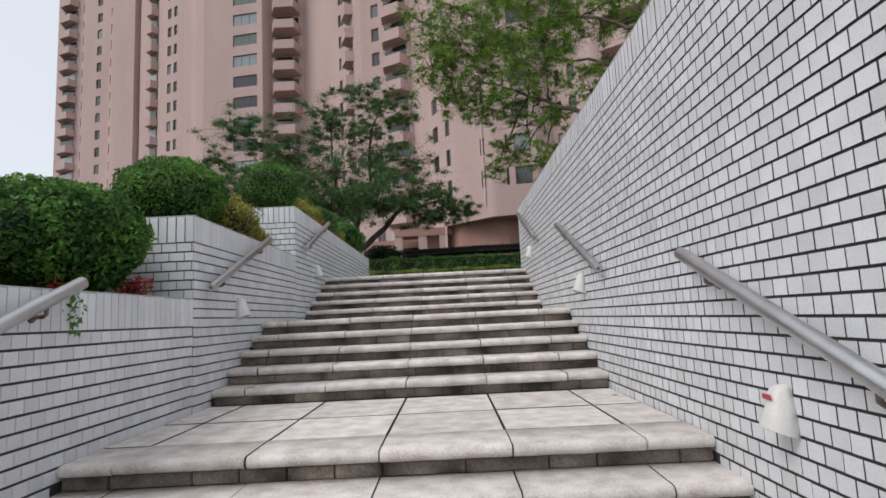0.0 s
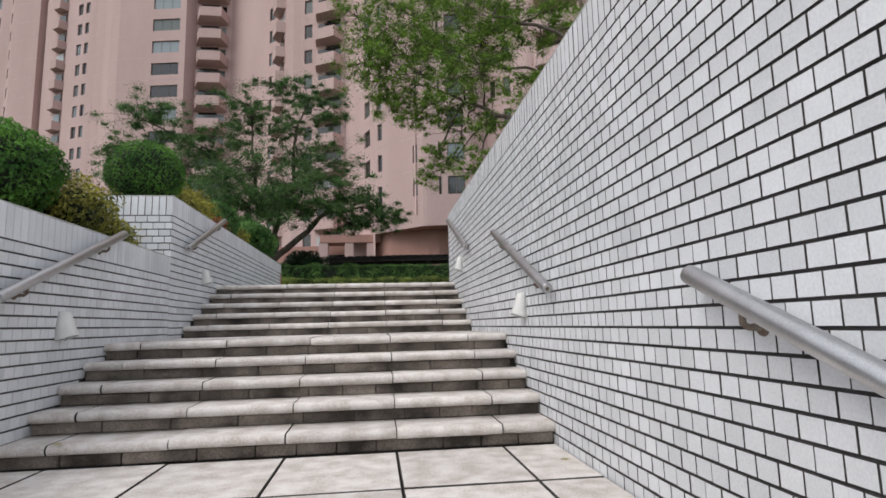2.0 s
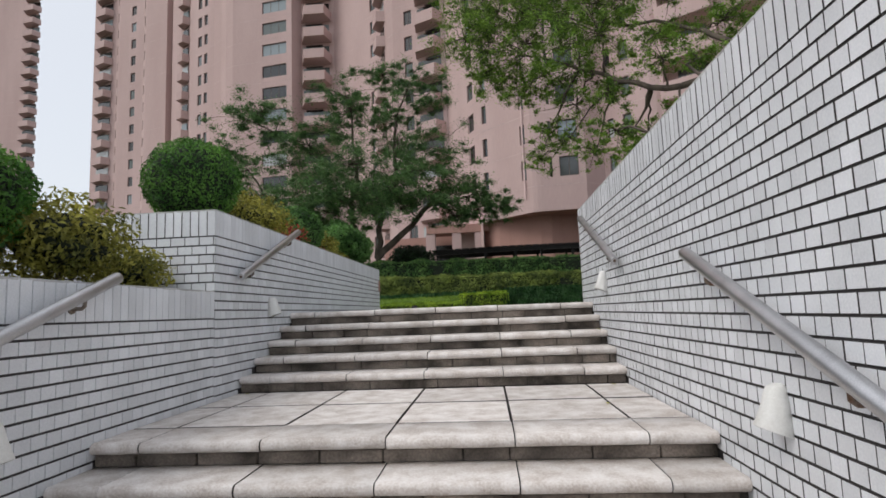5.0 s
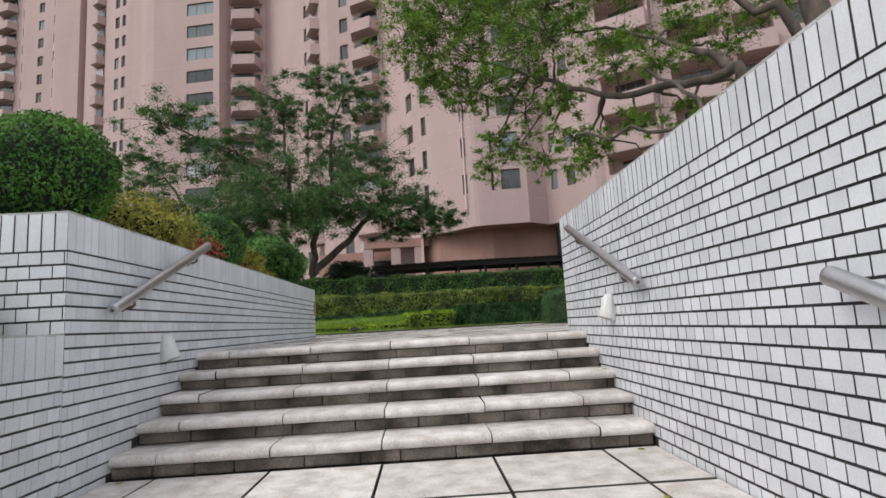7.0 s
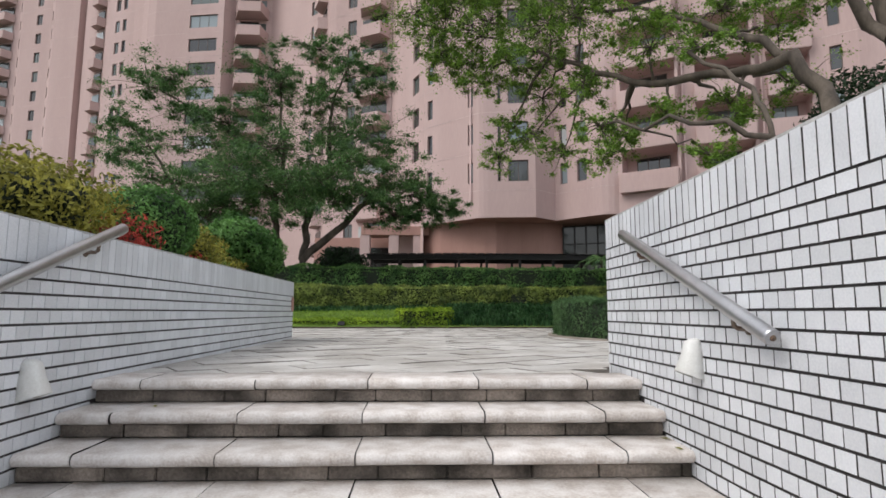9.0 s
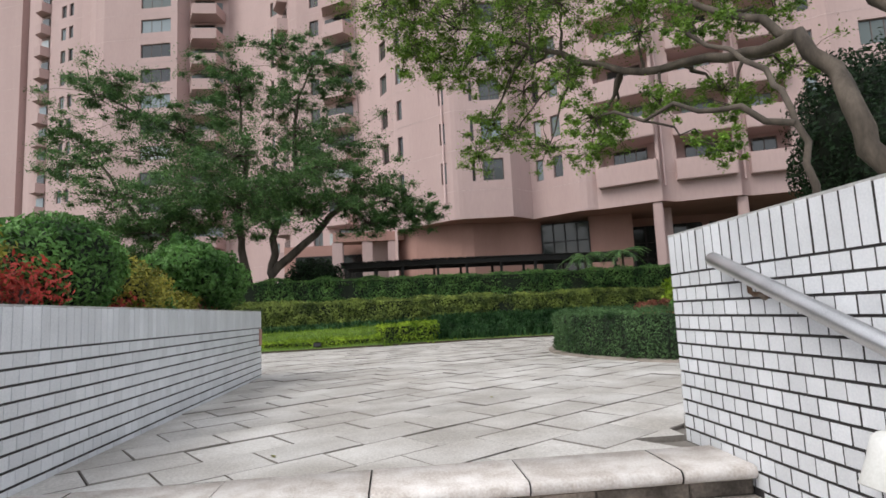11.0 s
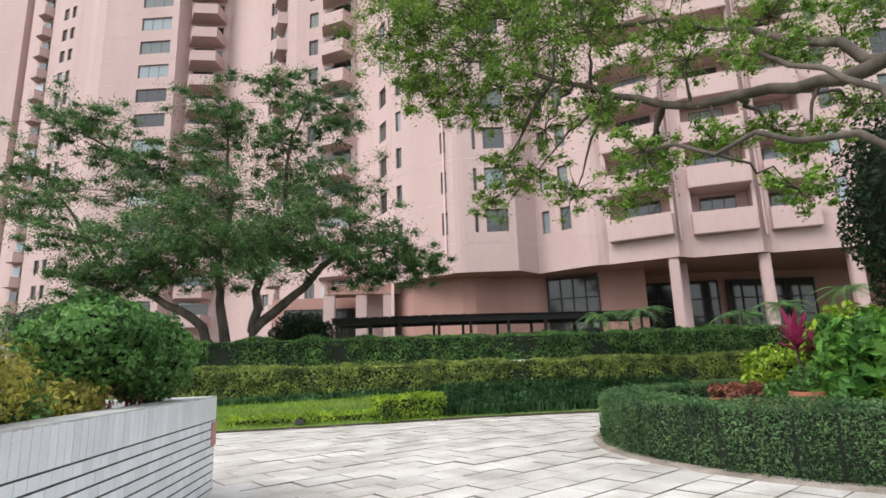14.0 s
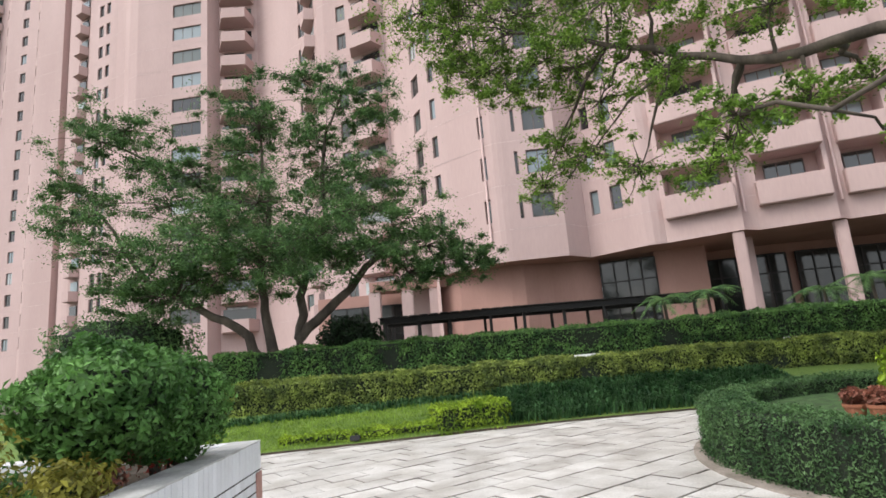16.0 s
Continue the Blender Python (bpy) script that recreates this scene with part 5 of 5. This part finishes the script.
B2 = (8.6, 13.9, 1.7)
tree("banyan_tree", B2, [
    [((9.2, 13.9, 1.7), 0.55), ((9.5, 14.0, 3.4), 0.42), ((9.6, 14.3, 6.3), 0.38), ((9.8, 15.0, 9.2), 0.3), ((9.4, 16.0, 12.5), 0.2), ((8.6, 17.5, 15.5), 0.08)],
    [((8.6, 13.9, 1.7), 0.32), ((8.3, 14.0, 4.2), 0.22), ((8.0, 14.5, 6.0), 0.18), ((7.95, 15.5, 7.95), 0.15), ((7.35, 17.0, 8.15), 0.12), ((6.05, 18.5, 8.5), 0.1), ((4.45, 20.0, 9.75), 0.075), ((3.1, 21.5, 11.0), 0.05), ((1.6, 22.4, 11.8), 0.03)],
    [((6.1, 13.1, 1.7), 0.085), ((5.85, 13.05, 3.9), 0.06), ((5.85, 13.3, 5.3), 0.05), ((6.0, 14.0, 6.5), 0.05), ((5.6, 15.6, 8.0), 0.04)],
    [((5.85, 13.3, 5.3), 0.06), ((5.0, 14.5, 5.95), 0.045), ((3.9, 16.5, 6.6), 0.03)],
    [((7.95, 15.5, 7.95), 0.11), ((7.5, 17.0, 9.2), 0.085), ((6.6, 19.0, 10.9), 0.06), ((4.8, 21.0, 12.2), 0.04), ((2.5, 22.5, 13.5), 0.03)],
    [((9.5, 14.7, 8.0), 0.15), ((8.4, 16.0, 10.2), 0.1), ((6.8, 17.5, 11.8), 0.07), ((4.8, 19.5, 13.5), 0.05)],
    [((9.8, 15.0, 9.2), 0.15), ((11.0, 17.0, 11.5), 0.09), ((12.0, 19.0, 13.0), 0.05)],
], [
    (-0.5, 23, 13.0, 1.0), (0.5, 23, 12.3, 1.1), (1.1, 23, 11.0, 0.9), (2.0, 22, 12.1, 1.3), (2.6, 22, 10.7, 1.0), (3.2, 21, 12.0, 1.3), (3.6, 20, 11.0, 1.0), (4.3, 19.5, 11.0, 1.0), (1.0, 23.2, 14.2, 1.3), (2.6, 22.6, 14.4, 1.3), (4.2, 21.5, 13.8, 1.3),
    (3.0, 21.5, 13.0, 1.2), (4.5, 20.5, 12.7, 1.1), (5.5, 20.0, 13.6, 1.2), (2.0, 22.5, 13.6, 1.1), (4.0, 21.0, 14.8, 1.3), (6.0, 19.5, 15.5, 1.3), (0.6, 23.0, 13.4, 1.1), (7.0, 18.8, 13.4, 1.1), (-0.8, 23.2, 15.4, 1.1), (0.8, 23, 16.0, 1.2), (2.6, 22.5, 16.0, 1.2), (5.4, 20, 12.6, 1.1), (6.8, 19.0, 12.4, 1.0), (5.6, 20.5, 14.6, 1.2), (7.5, 18.5, 14.5, 1.2), (9.0, 18, 15.5, 1.3),
    (2.4, 23, 7.7, 0.6), (2.9, 22.6, 8.6, 0.7), (3.4, 22, 8.1, 0.7), (4.2, 21, 7.3, 0.65), (3.7, 21.6, 9.3, 0.8), (5.3, 20, 6.9, 0.55), (5.8, 20, 7.5, 0.6), (4.4, 19.4, 8.8, 0.6), (5.8, 18, 9.3, 0.7), (6.2, 18, 7.4, 0.5), (3.9, 16.6, 6.6, 0.45),
    (7.4, 17, 7.0, 0.45), (6.4, 16.2, 5.8, 0.4), (-0.2, 23, 14.0, 1.2), (1.6, 22.6, 13.2, 1.2), (2.0, 22.8, 15.2, 1.3), (3.6, 21.8, 15.4, 1.3), (0.2, 23.2, 11.4, 0.8), (1.8, 22.6, 10.2, 0.8), (3.2, 21.8, 10.4, 0.9), (6.0, 19.0, 10.6, 0.9), (8.2, 18.0, 12.2, 1.0), (4.9, 20.6, 9.6, 0.7), (8.8, 19.5, 8.4, 0.6), (10.2, 18.5, 8.6, 0.7), (7.6, 17.6, 10.2, 0.8), (8.8, 17.2, 9.4, 0.7), (10.5, 17.2, 10.6, 0.8), (11.8, 18.8, 12.6, 1.1), (6.2, 16.2, 8.4, 0.5)],
    L_TREE2, "large leaning tree with long low limbs over the terrace", 22, 3800, 0.082, 0.7, 10.0)

# dark broadleaf trees and terrace plants further off
shrub("dark_tree", (14.9, 21.5, 7.0), (2.3, 2.0, 3.6), L_DARK, 13000, 0.2, "dark dense broad-leaved tree beyond the wall", 80, 0.25, 0.75, "tree", 0.4, ground=1.7)
shrub("dark_tree", (17.5, 21.0, 4.6), (2.4, 2.0, 2.4), L_DARK, 7000, 0.2, "dark low broad-leaved tree beyond the wall", 81, 0.25, 0.75, "tree", 0.4, ground=1.7)
shrub("garden_bush", (-11.5, 28.5, 4.7), (2.4, 1.6, 1.1), L_TREE, 6000, 0.14, "wide green bush beside the spreading tree", 82, 0.3, 0.75, ground=2.6)
shrub("garden_bush", (-4.0, 30.5, 4.3), (1.3, 1.0, 1.0), L_DARK, 3500, 0.16, "dark bush beside the pergola", 83, 0.3, 0.75, ground=3.0)


def palm(x, y, z, h, label, seed):
    r = random.Random(seed)
    root = put("palm", None, label=label, category="palm", group="terrace palms")
    root.location = (x, y, z)
    b = Buf()
    b.tube([(0, 0, 0), (0.03, 0, h * 0.5), (0, 0, h)], [0.09, 0.07, 0.06], 8)
    put("trunk", b.mesh("trunk", M_BARK, True), root)
    for k in range(15):
        w = k * 2 * math.pi / 15 + r.uniform(-0.2, 0.2)
        L, up = r.uniform(1.0, 1.45), r.uniform(0.1, 0.7)
        b = Buf()
        spine = [Vector((math.cos(w) * L * t, math.sin(w) * L * t, h + up * t * 1.2 - 0.9 * t * t)) for t in (0, 0.25, 0.5, 0.75, 1.0)]
        sd = Vector((-math.sin(w), math.cos(w), 0))
        for j in range(14):
            t = 0.15 + 0.85 * j / 14
            i = min(int(t * 4), 3)
            p = spine[i].lerp(spine[i + 1], t * 4 - i)
            dd = (spine[i + 1] - spine[i]).normalized()
            ln = 0.38 * (1 - 0.6 * t)
            for s in (-1, 1):
                e = p + sd * s * ln + dd * ln * 0.6 - Vector((0, 0, ln * 0.35))
                b.quad(p - dd * 0.02, p + dd * 0.025, e)
        b.tube(spine, [0.014, 0.012, 0.01, 0.007, 0.004], 5)
        put("frond", b.mesh("frond", L_TREE), root)


palm(9.2, 32.5, 3.2, 1.9, "small feathery palm on the terrace", 1)
palm(11.3, 32.8, 3.2, 2.1, "feathery palm against the pink wall", 2)
palm(14.6, 30.2, 3.2, 1.6, "small palm beside the columns", 3)
palm(16.0, 29.5, 3.2, 1.9, "palm beside the entrance columns", 4)
palm(18.6, 29.0, 3.2, 2.5, "tall palm in front of the entrance", 5)

# ---- small things ----
r = random.Random(77)
for x, y in ((1.27, 7.62), (1.31, 7.9), (1.2, 6.7), (-2.6, 6.7), (-2.3, 3.0), (-2.66, 2.2), (1.25, 2.5), (-1.4, 9.3), (0.4, 11.2), (-2.2, 8.2), (1.3, 3.5), (0.9, 5.6)):
    m = fast_mesh("fallen_leaf", [(-0.035, 0, 0), (0, 0.018, 0.006), (0.04, 0, 0.003), (0, -0.018, 0.007), (0, 0, 0.0)], [(0, 4, 1), (4, 2, 1), (0, 3, 4), (4, 3, 2)], L_YELLOW)
    put("fallen_leaf", m, m=pose(x, y, floor_at(y) + 0.004, r.uniform(-6, 6), 0, r.uniform(0, 360)), label="dry yellow fallen leaf on the stone", category="leaf", group="fallen leaves")
spot = put("garden_spotlight", None, label="small black ground spotlight at the lawn edge", category="garden lamp")
spot.location = (-2.75, 21.62, 1.745)
put("housing", bevel_box("housing", 0.22, 0.14, 0.12, M_BLACK, 0.015), spot, pose(0, 0, 0.09, -15))
put("spike", bevel_box("spike", 0.04, 0.04, 0.06, M_BLACK, 0.004), spot, pose(0, 0, 0.02))
vine = np.random.default_rng(5)
pts = np.stack([np.full(60, XL + 0.03) + vine.normal(0, 0.02, 60), 0.85 + vine.normal(0, 0.05, 60), vine.uniform(0.8, 1.12, 60)], 1)
v, f = leaf_cloud(pts, np.tile([1.0, 0, 0.2], (60, 1)), 0.045, vine, 0.6)
put("trailing_vine", fast_mesh("trailing_vine", v, f, L_BALL), label="thin green vine trailing over the white wall", category="vine")
